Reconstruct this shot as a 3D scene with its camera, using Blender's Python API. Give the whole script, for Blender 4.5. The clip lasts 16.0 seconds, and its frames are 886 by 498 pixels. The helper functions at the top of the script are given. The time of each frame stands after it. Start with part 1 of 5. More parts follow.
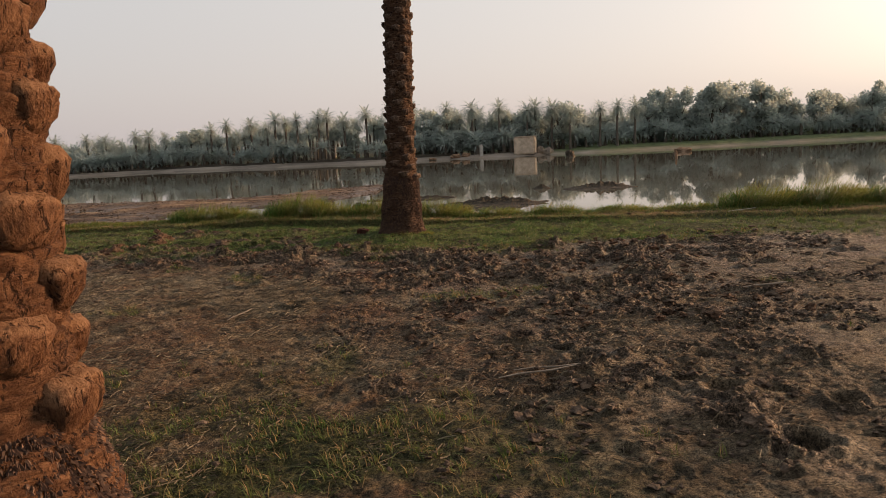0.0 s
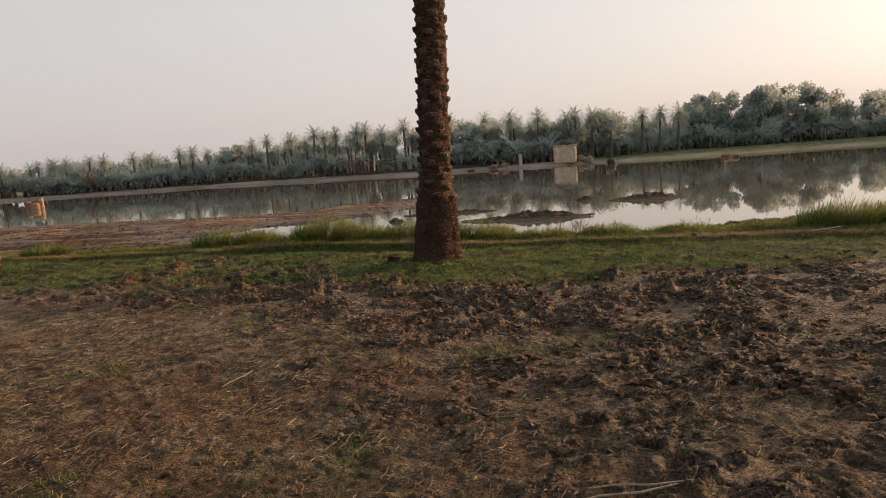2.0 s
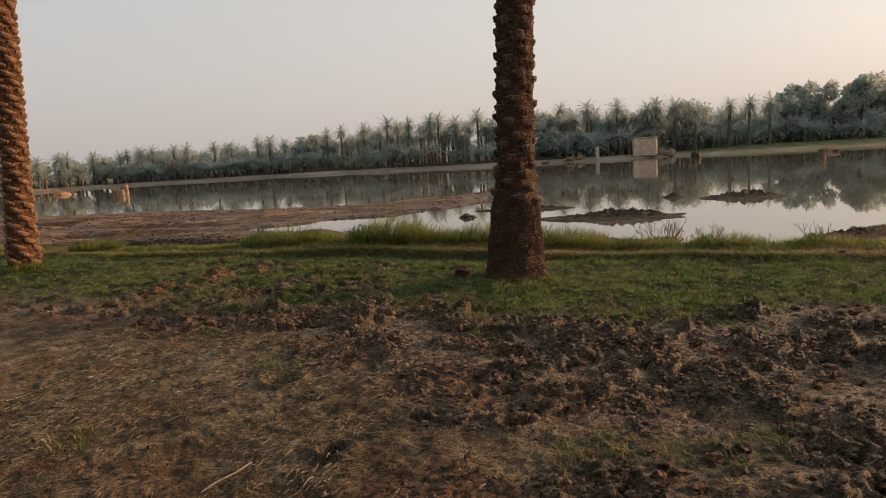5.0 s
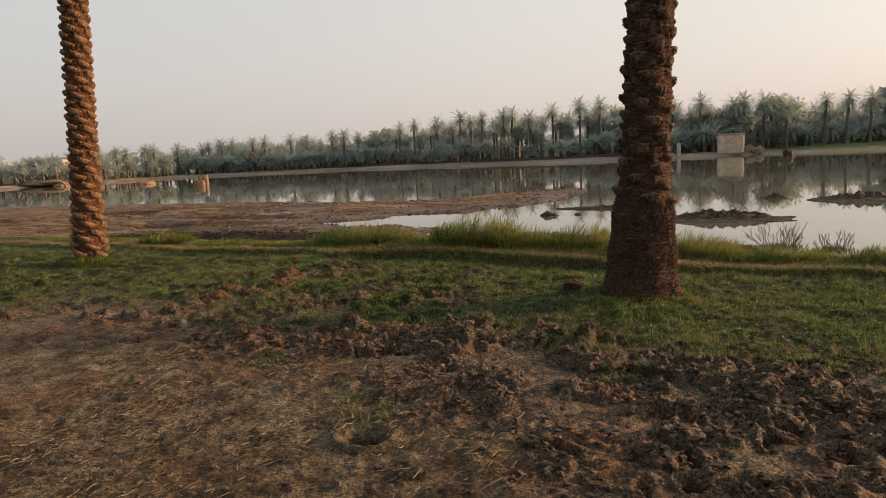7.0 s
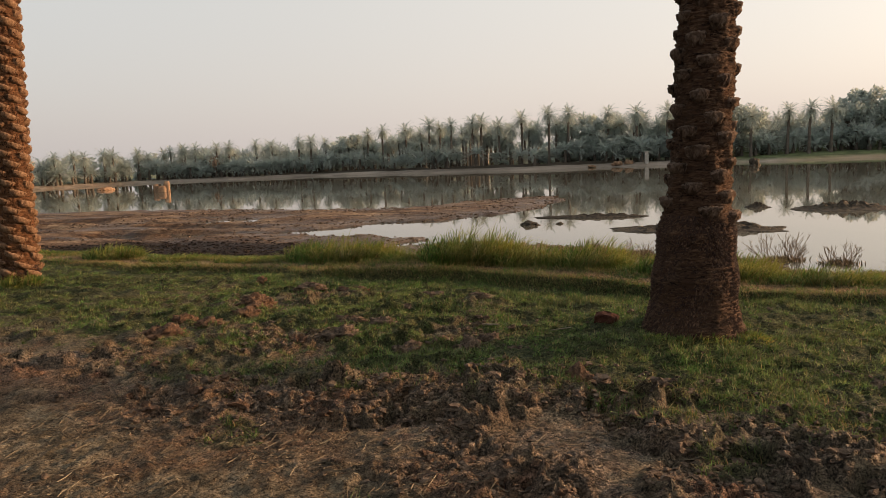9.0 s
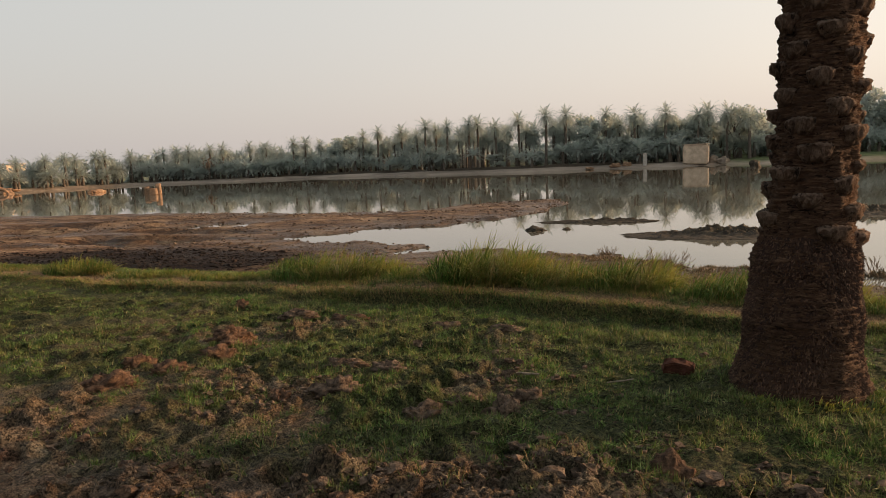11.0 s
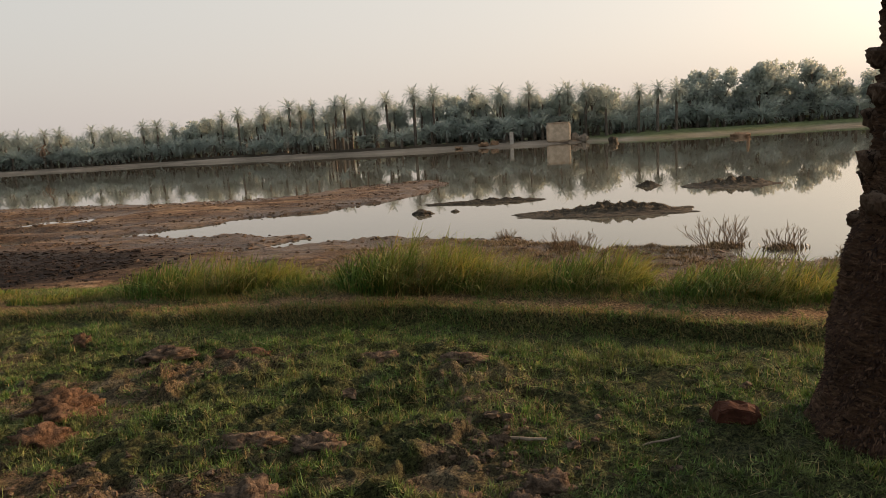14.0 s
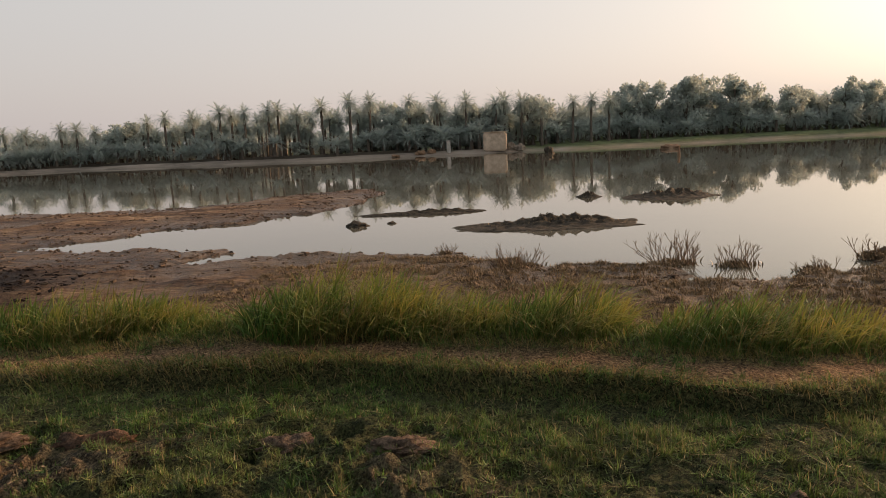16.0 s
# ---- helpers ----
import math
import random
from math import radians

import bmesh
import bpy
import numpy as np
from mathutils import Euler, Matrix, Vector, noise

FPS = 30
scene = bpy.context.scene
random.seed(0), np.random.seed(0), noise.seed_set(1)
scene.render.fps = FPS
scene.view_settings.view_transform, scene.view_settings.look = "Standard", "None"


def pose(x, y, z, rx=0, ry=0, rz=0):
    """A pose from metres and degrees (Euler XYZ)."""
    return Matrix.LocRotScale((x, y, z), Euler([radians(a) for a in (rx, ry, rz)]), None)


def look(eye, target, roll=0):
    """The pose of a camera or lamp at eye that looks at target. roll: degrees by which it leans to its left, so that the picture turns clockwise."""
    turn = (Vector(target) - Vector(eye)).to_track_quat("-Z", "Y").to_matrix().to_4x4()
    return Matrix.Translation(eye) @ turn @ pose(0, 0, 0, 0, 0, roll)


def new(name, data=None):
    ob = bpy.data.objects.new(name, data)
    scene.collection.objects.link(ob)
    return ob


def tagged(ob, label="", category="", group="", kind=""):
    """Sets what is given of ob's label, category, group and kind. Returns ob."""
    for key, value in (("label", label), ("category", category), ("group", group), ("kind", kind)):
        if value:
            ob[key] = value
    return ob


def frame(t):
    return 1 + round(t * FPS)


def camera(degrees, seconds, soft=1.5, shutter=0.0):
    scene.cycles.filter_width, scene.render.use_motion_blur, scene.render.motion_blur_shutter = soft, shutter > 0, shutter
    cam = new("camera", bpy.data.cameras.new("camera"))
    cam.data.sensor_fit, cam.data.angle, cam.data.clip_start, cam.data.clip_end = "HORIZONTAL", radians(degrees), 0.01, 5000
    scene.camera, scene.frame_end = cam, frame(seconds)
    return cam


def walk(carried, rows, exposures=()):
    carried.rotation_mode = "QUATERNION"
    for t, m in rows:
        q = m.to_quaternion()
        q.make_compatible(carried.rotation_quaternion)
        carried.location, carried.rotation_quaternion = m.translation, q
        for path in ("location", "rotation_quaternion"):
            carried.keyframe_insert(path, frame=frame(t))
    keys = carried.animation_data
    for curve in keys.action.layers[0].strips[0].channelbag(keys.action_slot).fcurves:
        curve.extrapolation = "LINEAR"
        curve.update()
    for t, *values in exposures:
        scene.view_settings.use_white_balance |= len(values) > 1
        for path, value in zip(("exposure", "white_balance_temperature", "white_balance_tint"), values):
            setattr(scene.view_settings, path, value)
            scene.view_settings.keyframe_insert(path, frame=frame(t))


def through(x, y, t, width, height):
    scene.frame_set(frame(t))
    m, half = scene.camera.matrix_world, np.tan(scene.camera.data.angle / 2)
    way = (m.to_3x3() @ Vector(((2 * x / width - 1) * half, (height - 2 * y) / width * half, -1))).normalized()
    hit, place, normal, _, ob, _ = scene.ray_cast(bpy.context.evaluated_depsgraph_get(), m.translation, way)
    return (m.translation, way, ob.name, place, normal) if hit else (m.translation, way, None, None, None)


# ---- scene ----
# ---------------------------------------------------------------- camera path
cam = camera(68.0, 16.0, 0.7)
METRES, EYE, TILT, LEAN, TURN = 9.804, 1.5, 0.0, 0.0, 0.0
ROWS = [
    (0.0, 0.0, 0.0, 0.0, -0.46, -8.96, 2.91),
    (0.5, -0.0074, 0.0305, 0.0, -0.63, -8.4, 2.7),
    (1.0, -0.0116, 0.0566, 0.0017, 0.46, -7.95, 3.48),
    (1.5, -0.0055, 0.0904, 0.0018, 2.14, -8.48, 3.37),
    (2.0, -0.0001, 0.119, 0.0099, 2.86, -7.88, 4.01),
    (2.5, -0.0076, 0.1474, 0.012, 0.85, -6.64, 2.94),
    (3.0, -0.0151, 0.1738, 0.0157, 0.92, -6.33, 3.62),
    (3.5, -0.0086, 0.2069, 0.0157, 3.01, -6.21, 2.99),
    (4.0, -0.007, 0.2345, 0.0146, 6.25, -8.15, 2.26),
    (6.5, -0.0663, 0.3869, 0.0108, 12.06, -8.11, 4.71),
    (7.0, -0.0816, 0.4164, 0.009, 15.26, -8.31, 2.84),
    (7.5, -0.0938, 0.4477, 0.0095, 15.56, -8.15, 3.04),
    (8.0, -0.1104, 0.4769, 0.008, 14.0, -7.33, 1.99),
    (10.5, -0.19, 0.6281, 0.0069, 11.48, -8.8, 3.1),
    (11.0, -0.1964, 0.6606, 0.0084, 11.99, -7.71, 2.49),
    (11.5, -0.2101, 0.6885, 0.0063, 9.88, -7.18, 1.74),
    (12.0, -0.2298, 0.7147, 0.005, 5.69, -8.65, 3.45),
    (12.5, -0.2376, 0.7421, 0.0032, 9.23, -9.22, 2.55),
    (13.0, -0.2415, 0.771, 0.0024, 10.42, -10.53, 2.42),
    (13.5, -0.2559, 0.7919, 0.0021, 4.29, -10.02, 2.55),
    (14.0, -0.2682, 0.8116, 0.0046, 0.47, -9.89, 3.46),
    (14.5, -0.2667, 0.8417, 0.002, 3.05, -9.6, 3.79),
    (15.0, -0.2631, 0.8678, 0.0014, 3.73, -13.1, 3.4),
    (15.5, -0.2616, 0.8975, 0.0014, -1.09, -10.68, 1.89),
    (16.0, -0.266, 0.93, 0.0038, -4.97, -9.49, 2.69),
]
walk(cam, [(t, pose(0, 0, EYE, TILT, LEAN, TURN) @ pose(METRES * x, METRES * y, METRES * z, 90 + pitch, roll, yaw)) for t, x, y, z, yaw, pitch, roll in ROWS],
     exposures=[(0.0, 0.06, 6500, 10.0), (0.5, 0.12, 6505, 9.9), (2.5, 0.1, 6528, 9.4), (4.0, -0.03, 6550, 8.9), (6.5, 0.08, 6600, 7.9), (8.0, 0.22, 6610, 7.7), (10.5, 0.13, 6660, 6.6), (11.5, 0.11, 6670, 6.4), (12.0, -0.02, 6675, 6.3), (12.5, 0.06, 6680, 6.2), (13.5, 0.18, 6690, 6.0), (14.5, 0.08, 6656, 6.7), (15.0, 0.14, 6640, 7.1), (15.5, 0.14, 6585, 8.2), (16.0, 0.02, 6530, 9.4)])

# ---------------------------------------------------------------- world and sun
SUN_BEARING, SUN_HEIGHT = 68.0, 13.0
world = bpy.data.worlds.new("hazy_evening_sky")
scene.world = world
world.use_nodes = True
wn, wl = world.node_tree.nodes, world.node_tree.links
wn.clear()
sky = wn.new("ShaderNodeTexSky")
sky.sky_type = "NISHITA"
sky.sun_disc = False
sky.sun_elevation = radians(SUN_HEIGHT)
sky.sun_rotation = radians(SUN_BEARING)
sky.air_density, sky.dust_density, sky.ozone_density = 1.0, 6.0, 1.0
pale = wn.new("ShaderNodeHueSaturation")
pale.inputs["Saturation"].default_value = 0.82
pale.inputs["Value"].default_value = 1.35
veil = wn.new("ShaderNodeMix")
veil.data_type = "RGBA"
veil.inputs["Factor"].default_value = 0.55
way_up = wn.new("ShaderNodeTexCoord")
split = wn.new("ShaderNodeSeparateXYZ")
haze = wn.new("ShaderNodeValToRGB")
haze.color_ramp.elements[0].position, haze.color_ramp.elements[0].color = 0.04, (1.0, 0.875, 0.835, 1)
haze.color_ramp.elements[1].position, haze.color_ramp.elements[1].color = 1.0, (0.50, 0.51, 0.53, 1)
middle = haze.color_ramp.elements.new(0.28)
middle.color = (0.98, 0.92, 0.865, 1)
gain = wn.new("ShaderNodeVectorMath")
gain.operation = "SCALE"
gain.inputs["Scale"].default_value = 10.6
wl.new(way_up.outputs["Generated"], split.inputs["Vector"])
wl.new(split.outputs["Z"], haze.inputs["Fac"])
wl.new(haze.outputs["Color"], gain.inputs[0])
toward = wn.new("ShaderNodeVectorMath")
toward.operation = "DOT_PRODUCT"
toward.inputs[1].default_value = (math.sin(radians(SUN_BEARING)), math.cos(radians(SUN_BEARING)), 0.0)
half = wn.new("ShaderNodeMath")
half.operation = "MULTIPLY_ADD"
half.inputs[1].default_value, half.inputs[2].default_value = 0.5, 0.5
fade = wn.new("ShaderNodeValToRGB")
for at, value, warm in ((0.0, 0.34, -0.05), (0.28, 0.86, -0.04), (0.6, 1.0, 0.0), (1.0, 1.1, 0.04)):
    stop = fade.color_ramp.elements[0] if at == 0.0 else fade.color_ramp.elements[-1] if at == 1.0 else fade.color_ramp.elements.new(at)
    stop.position, stop.color = at, (value * (1 + warm), value, value * (1 - warm), 1)
faded = wn.new("ShaderNodeVectorMath")
faded.operation = "MULTIPLY"
wl.new(way_up.outputs["Generated"], toward.inputs[0])
wl.new(toward.outputs["Value"], half.inputs[0])
wl.new(half.outputs["Value"], fade.inputs["Fac"])
wl.new(gain.outputs["Vector"], faded.inputs[0])
wl.new(fade.outputs["Color"], faded.inputs[1])
wl.new(faded.outputs["Vector"], veil.inputs["B"])
back = wn.new("ShaderNodeBackground")
back.inputs["Strength"].default_value = 0.1
wout = wn.new("ShaderNodeOutputWorld")
wl.new(sky.outputs["Color"], pale.inputs["Color"])
wl.new(pale.outputs["Color"], veil.inputs["A"])
wl.new(veil.outputs["Result"], back.inputs["Color"])
wl.new(back.outputs["Background"], wout.inputs["Surface"])

sun_lamp = bpy.data.lights.new("sun", "SUN")
sun_lamp.energy = 4.8
sun_lamp.angle = radians(8.0)
sun_lamp.color = (1.0, 0.58, 0.32)
sun = new("sun", sun_lamp)
sun_way = Vector((math.sin(radians(SUN_BEARING)) * math.cos(radians(SUN_HEIGHT)),
                  math.cos(radians(SUN_BEARING)) * math.cos(radians(SUN_HEIGHT)), math.sin(radians(SUN_HEIGHT))))
sun.matrix_world = look(sun_way * 60, (0, 0, 0))
scene.view_settings.exposure = 0.0

# ---------------------------------------------------------------- small helpers
rng = np.random.default_rng(7)


class Nodes:
    """A short hand for building one material's nodes."""

    def __init__(self, name, rough=0.9, spec=0.3):
        self.mat = bpy.data.materials.new(name)
        self.mat.use_nodes = True
        self.t = self.mat.node_tree
        self.b = self.t.nodes["Principled BSDF"]
        self.b.inputs["Roughness"].default_value = rough
        self.b.inputs["Specular IOR Level"].default_value = spec
        self.pos = self.t.nodes.new("ShaderNodeTexCoord").outputs["Object"]

    def link(self, a, b):
        self.t.links.new(a, b)

    def put(self, socket, value):
        if hasattr(value, "is_output"):
            self.link(value, socket)
        else:
            socket.default_value = value

    def noise(self, scale, detail=4.0, rough=0.6, stretch=None, warp=0.0):
        n = self.t.nodes.new("ShaderNodeTexNoise")
        n.inputs["Scale"].default_value = scale
        n.inputs["Detail"].default_value = detail
        n.inputs["Roughness"].default_value = rough
        n.inputs["Distortion"].default_value = warp
        src = self.pos
        if stretch:
            m = self.t.nodes.new("ShaderNodeMapping")
            m.inputs["Scale"].default_value = stretch
            self.link(src, m.inputs["Vector"])
            src = m.outputs["Vector"]
        self.link(src, n.inputs["Vector"])
        return n.outputs["Fac"]

    def cracks(self, scale):
        n = self.t.nodes.new("ShaderNodeTexVoronoi")
        n.feature = "DISTANCE_TO_EDGE"
        n.inputs["Scale"].default_value = scale
        self.link(self.pos, n.inputs["Vector"])
        return n.outputs["Distance"]

    def attr(self, name):
        a = self.t.nodes.new("ShaderNodeAttribute")
        a.attribute_name = name
        return a.outputs["Fac"]

    def island(self):
        return self.t.nodes.new("ShaderNodeNewGeometry").outputs["Random Per Island"]

    def each(self):
        return self.t.nodes.new("ShaderNodeObjectInfo").outputs["Random"]

    def ramp(self, fac, *stops):
        r = self.t.nodes.new("ShaderNodeValToRGB")
        e = r.color_ramp.elements
        while len(e) < len(stops):
            e.new(0.5)
        for el, (p, c) in zip(e, stops):
            el.position = p
            el.color = (*c, 1) if isinstance(c, tuple) else (c, c, c, 1)
        self.link(fac, r.inputs["Fac"])
        return r.outputs["Color"]

    def mix(self, fac, a, b, blend="MIX"):
        m = self.t.nodes.new("ShaderNodeMix")
        m.data_type, m.blend_type = "RGBA", blend
        self.put(m.inputs["Factor"], fac)
        self.put(m.inputs["A"], (*a, 1) if isinstance(a, tuple) else a)
        self.put(m.inputs["B"], (*b, 1) if isinstance(b, tuple) else b)
        return m.outputs["Result"]

    def math(self, op, a, b=0.0, clamp=False):
        m = self.t.nodes.new("ShaderNodeMath")
        m.operation, m.use_clamp = op, clamp
        self.put(m.inputs[0], a)
        self.put(m.inputs[1], b)
        return m.outputs["Value"]

    def bump(self, height, strength=0.5, distance=0.02):
        n = self.t.nodes.new("ShaderNodeBump")
        n.inputs["Strength"].default_value = strength
        n.inputs["Distance"].default_value = distance
        self.link(height, n.inputs["Height"])
        self.link(n.outputs["Normal"], self.b.inputs["Normal"])

    def done(self, colour):
        self.put(self.b.inputs["Base Color"], (*colour, 1) if isinstance(colour, tuple) else colour)
        return self.mat


def leafy(name, dark, light, dry, dry_from=0.8, through=0.0, rough=0.6, tip=None, mottle=0.0):
    """Foliage: each blade or leaf its own shade, some of them dry."""
    n = Nodes(name, rough, 0.25 if rough > 0.5 else 0.4)
    c = n.ramp(n.island(), (0.0, dark), (dry_from, light), (min(dry_from + 0.06, 1.0), dry), (1.0, dry))
    patch = n.noise(1.3, 3)
    c = n.mix(n.ramp(patch, (0.4, 0.0), (0.62, 0.5)), c, n.mix(0.4, c, dry))
    if mottle:
        c = n.mix(mottle, c, n.mix(1.0, c, n.ramp(n.noise(8, 4, 0.7), (0.38, 0.25), (0.5, 0.9), (0.62, 1.7)), "MULTIPLY"))
    if tip:
        c = n.mix(n.math("MULTIPLY", n.ramp(n.attr("tip"), (0.35, 0.0), (0.9, 1.0)), n.ramp(n.noise(1.1, 3), (0.40, 0.10), (0.62, 0.75))), c, tip)
    if through:
        thin = n.t.nodes.new("ShaderNodeBsdfTranslucent")
        both = n.t.nodes.new("ShaderNodeMixShader")
        both.inputs["Fac"].default_value = through
        n.link(c, thin.inputs["Color"])
        n.link(n.b.outputs["BSDF"], both.inputs[1])
        n.link(thin.outputs["BSDF"], both.inputs[2])
        n.link(both.outputs["Shader"], n.t.nodes["Material Output"].inputs["Surface"])
    return n.done(c)


def mesh_from(name, verts, faces, smooth=True, mat=None, attrs=None):
    """A mesh from numpy arrays; faces is one (n, 3) or (n, 4) array, or a list of them."""
    me = bpy.data.meshes.new(name)
    sets = [f for f in (faces if isinstance(faces, list) else [faces]) if len(f)]
    verts = np.asarray(verts, np.float32)
    loops = np.concatenate([np.asarray(f, np.int32).ravel() for f in sets])
    sizes = np.concatenate([np.full(len(f), np.asarray(f).shape[1], np.int32) for f in sets])
    starts = np.concatenate([[0], np.cumsum(sizes)[:-1]]).astype(np.int32)
    me.vertices.add(len(verts))
    me.vertices.foreach_set("co", verts.ravel())
    me.loops.add(len(loops))
    me.loops.foreach_set("vertex_index", loops)
    me.polygons.add(len(sizes))
    me.polygons.foreach_set("loop_start", starts)
    me.polygons.foreach_set("loop_total", sizes)
    me.polygons.foreach_set("use_smooth", np.full(len(sizes), smooth))
    me.update(calc_edges=True)
    for key, values in (attrs or {}).items():
        me.attributes.new(key, "FLOAT", "POINT").data.foreach_set("value", np.asarray(values, np.float32))
    if mat:
        me.materials.append(mat)
    return me


def part(name, me, parent, label=""):
    ob = new(name, me)
    ob.parent = parent
    return tagged(ob, label)


def lattice(ix, iy, seed):
    h = (ix.astype(np.int64) * 374761393 + iy.astype(np.int64) * 668265263 + seed * 1274126177) & 0x7FFFFFFF
    h = ((h ^ (h >> 13)) * 1103515245 + 12345) & 0x7FFFFFFF
    h = ((h ^ (h >> 15)) * 22695477 + 1) & 0x7FFFFFFF
    return ((h >> 8) & 0xFFFF) / 65535.0


def vnoise(x, y, seed=0):
    ix, iy = np.floor(x), np.floor(y)
    fx, fy = x - ix, y - iy
    fx, fy = fx * fx * (3 - 2 * fx), fy * fy * (3 - 2 * fy)
    a, b = lattice(ix, iy, seed), lattice(ix + 1, iy, seed)
    c, d = lattice(ix, iy + 1, seed), lattice(ix + 1, iy + 1, seed)
    return (a + (b - a) * fx) * (1 - fy) + (c + (d - c) * fx) * fy


def fbm(x, y, seed=0, octaves=4):
    total, amp, norm = 0.0, 1.0, 0.0
    for i in range(octaves):
        total = total + amp * vnoise(x * 2 ** i, y * 2 ** i, seed + 17 * i)
        norm += amp
        amp *= 0.5
    return total / norm


def cells(x, y, seed=0):
    """Distance to the nearest scattered point, about one point a unit square."""
    ix, iy = np.floor(x), np.floor(y)
    best = np.full(np.shape(x), 9.0)
    for dx in (-1, 0, 1):
        for dy in (-1, 0, 1):
            px = ix + dx + lattice(ix + dx, iy + dy, seed)
            py = iy + dy + lattice(ix + dx, iy + dy, seed + 91)
            best = np.minimum(best, np.hypot(px - x, py - y))
    return best


def broken(x, y, seed=0):
    """Rounded lumps of uneven size and height, about one a unit square, some of them missing."""
    ix, iy = np.floor(x), np.floor(y)
    best = np.zeros(np.shape(x))
    for dx in (-1, 0, 1):
        for dy in (-1, 0, 1):
            jx, jy = ix + dx, iy + dy
            a, b = lattice(jx, jy, seed), lattice(jx, jy, seed + 91)
            d = np.hypot(jx + a - x, jy + b - y) / (0.38 + 0.45 * lattice(jx, jy, seed + 7))
            best = np.maximum(best, lattice(jx, jy, seed + 13) ** 1.3 * np.sqrt(np.clip(1 - d * d, 0, 1)))
    return best


def smooth(a, b, v):
    k = np.clip((v - a) / (b - a), 0, 1)
    return k * k * (3 - 2 * k)


# ---------------------------------------------------------------- the plan of the ground
WATER = -1.03
# shore of the bank, the mud flat and its spit, going round the water's edge
NEAR_SHORE = [(400, 24), (60, 22.5), (13.5, 22.2), (8.5, 22.0), (7.2, 21.3), (5.9, 20.2), (5.0, 19.8), (3.9, 19.4), (3.2, 19.8), (2.8, 20.8),
              (1.8, 21.4), (0.4, 21.8), (-0.6, 23.2), (-2.4, 24.3), (-3.6, 24.7), (-5.5, 25.0), (-6.6, 24.5), (-7.4, 24.6), (-6.3, 25.9), (-7.6, 26.5)]
SPIT = [(-9.2, 26.9), (-11.8, 27.8), (-13.6, 28.3), (-12.2, 29.2), (-10.4, 31.0), (-8.1, 31.7), (-6.1, 33.5), (-4.7, 35.4), (-3.6, 38.5),
        (-3.0, 42.0), (-3.1, 46.3), (-6.3, 45.0), (-9.0, 42.4), (-11.4, 39.7), (-16.4, 40.2), (-20.5, 41.4), (-27, 43.3), (-37, 44.2), (-52, 46.5), (-120, 52), (-500, 60)]
FAR_X = [-600, -200, -140, -112, -100, -60, -30, 0, 15, 45, 78, 150, 600]
FAR_Y = [30, 60, 84, 103, 133, 138, 124, 117, 114, 114, 111, 106, 90]
PATH_X = [-30, -9.6, -6.7, -4.0, -2.0, -0.5, 1.6, 4.0, 7.0, 30]
PATH_Y = [18.0, 14.8, 14.15, 13.65, 13.1, 12.6, 12.2, 11.6, 11.0, 7.0]


def inside(poly, x, y):
    """Signed distance to a closed outline, positive inside it."""
    d2 = np.full(np.shape(x), 1e12)
    odd = np.zeros(np.shape(x), bool)
    for (ax, ay), (bx, by) in zip(poly, poly[1:] + poly[:1]):
        ex, ey = bx - ax, by - ay
        k = np.clip(((x - ax) * ex + (y - ay) * ey) / (ex * ex + ey * ey), 0, 1)
        d2 = np.minimum(d2, (ax + k * ex - x) ** 2 + (ay + k * ey - y) ** 2)
        if ay != by:
            cross = (ay > y) != (by > y)
            odd ^= cross & (x < (bx - ax) * (y - ay) / (by - ay) + ax)
    return np.where(odd, 1, -1) * np.sqrt(d2)


LAND = NEAR_SHORE + SPIT + [(-500, -400), (400, -400)]


def path_y(x):
    return np.interp(x, PATH_X, PATH_Y) + 0.08 * np.sin(x * 1.7) + 0.05 * np.sin(x * 4.1 + 1)


def far_y(x):
    return np.interp(x, FAR_X, FAR_Y) + 1.5 * np.sin(x * 0.11) + 0.8 * np.sin(x * 0.31 + 2)


def lawn_edge(x):
    """Where the trampled mud gives way to the lawn."""
    return np.interp(x, [-12, -7.4, -5.7, -4.1, -2.7, -1.2, 0, 1.6, 2.6, 4.5, 6.4, 12], [9.6, 9.5, 10.1, 9.7, 9.25, 9.1, 8.8, 8.8, 9.1, 9.0, 8.9, 8.9])


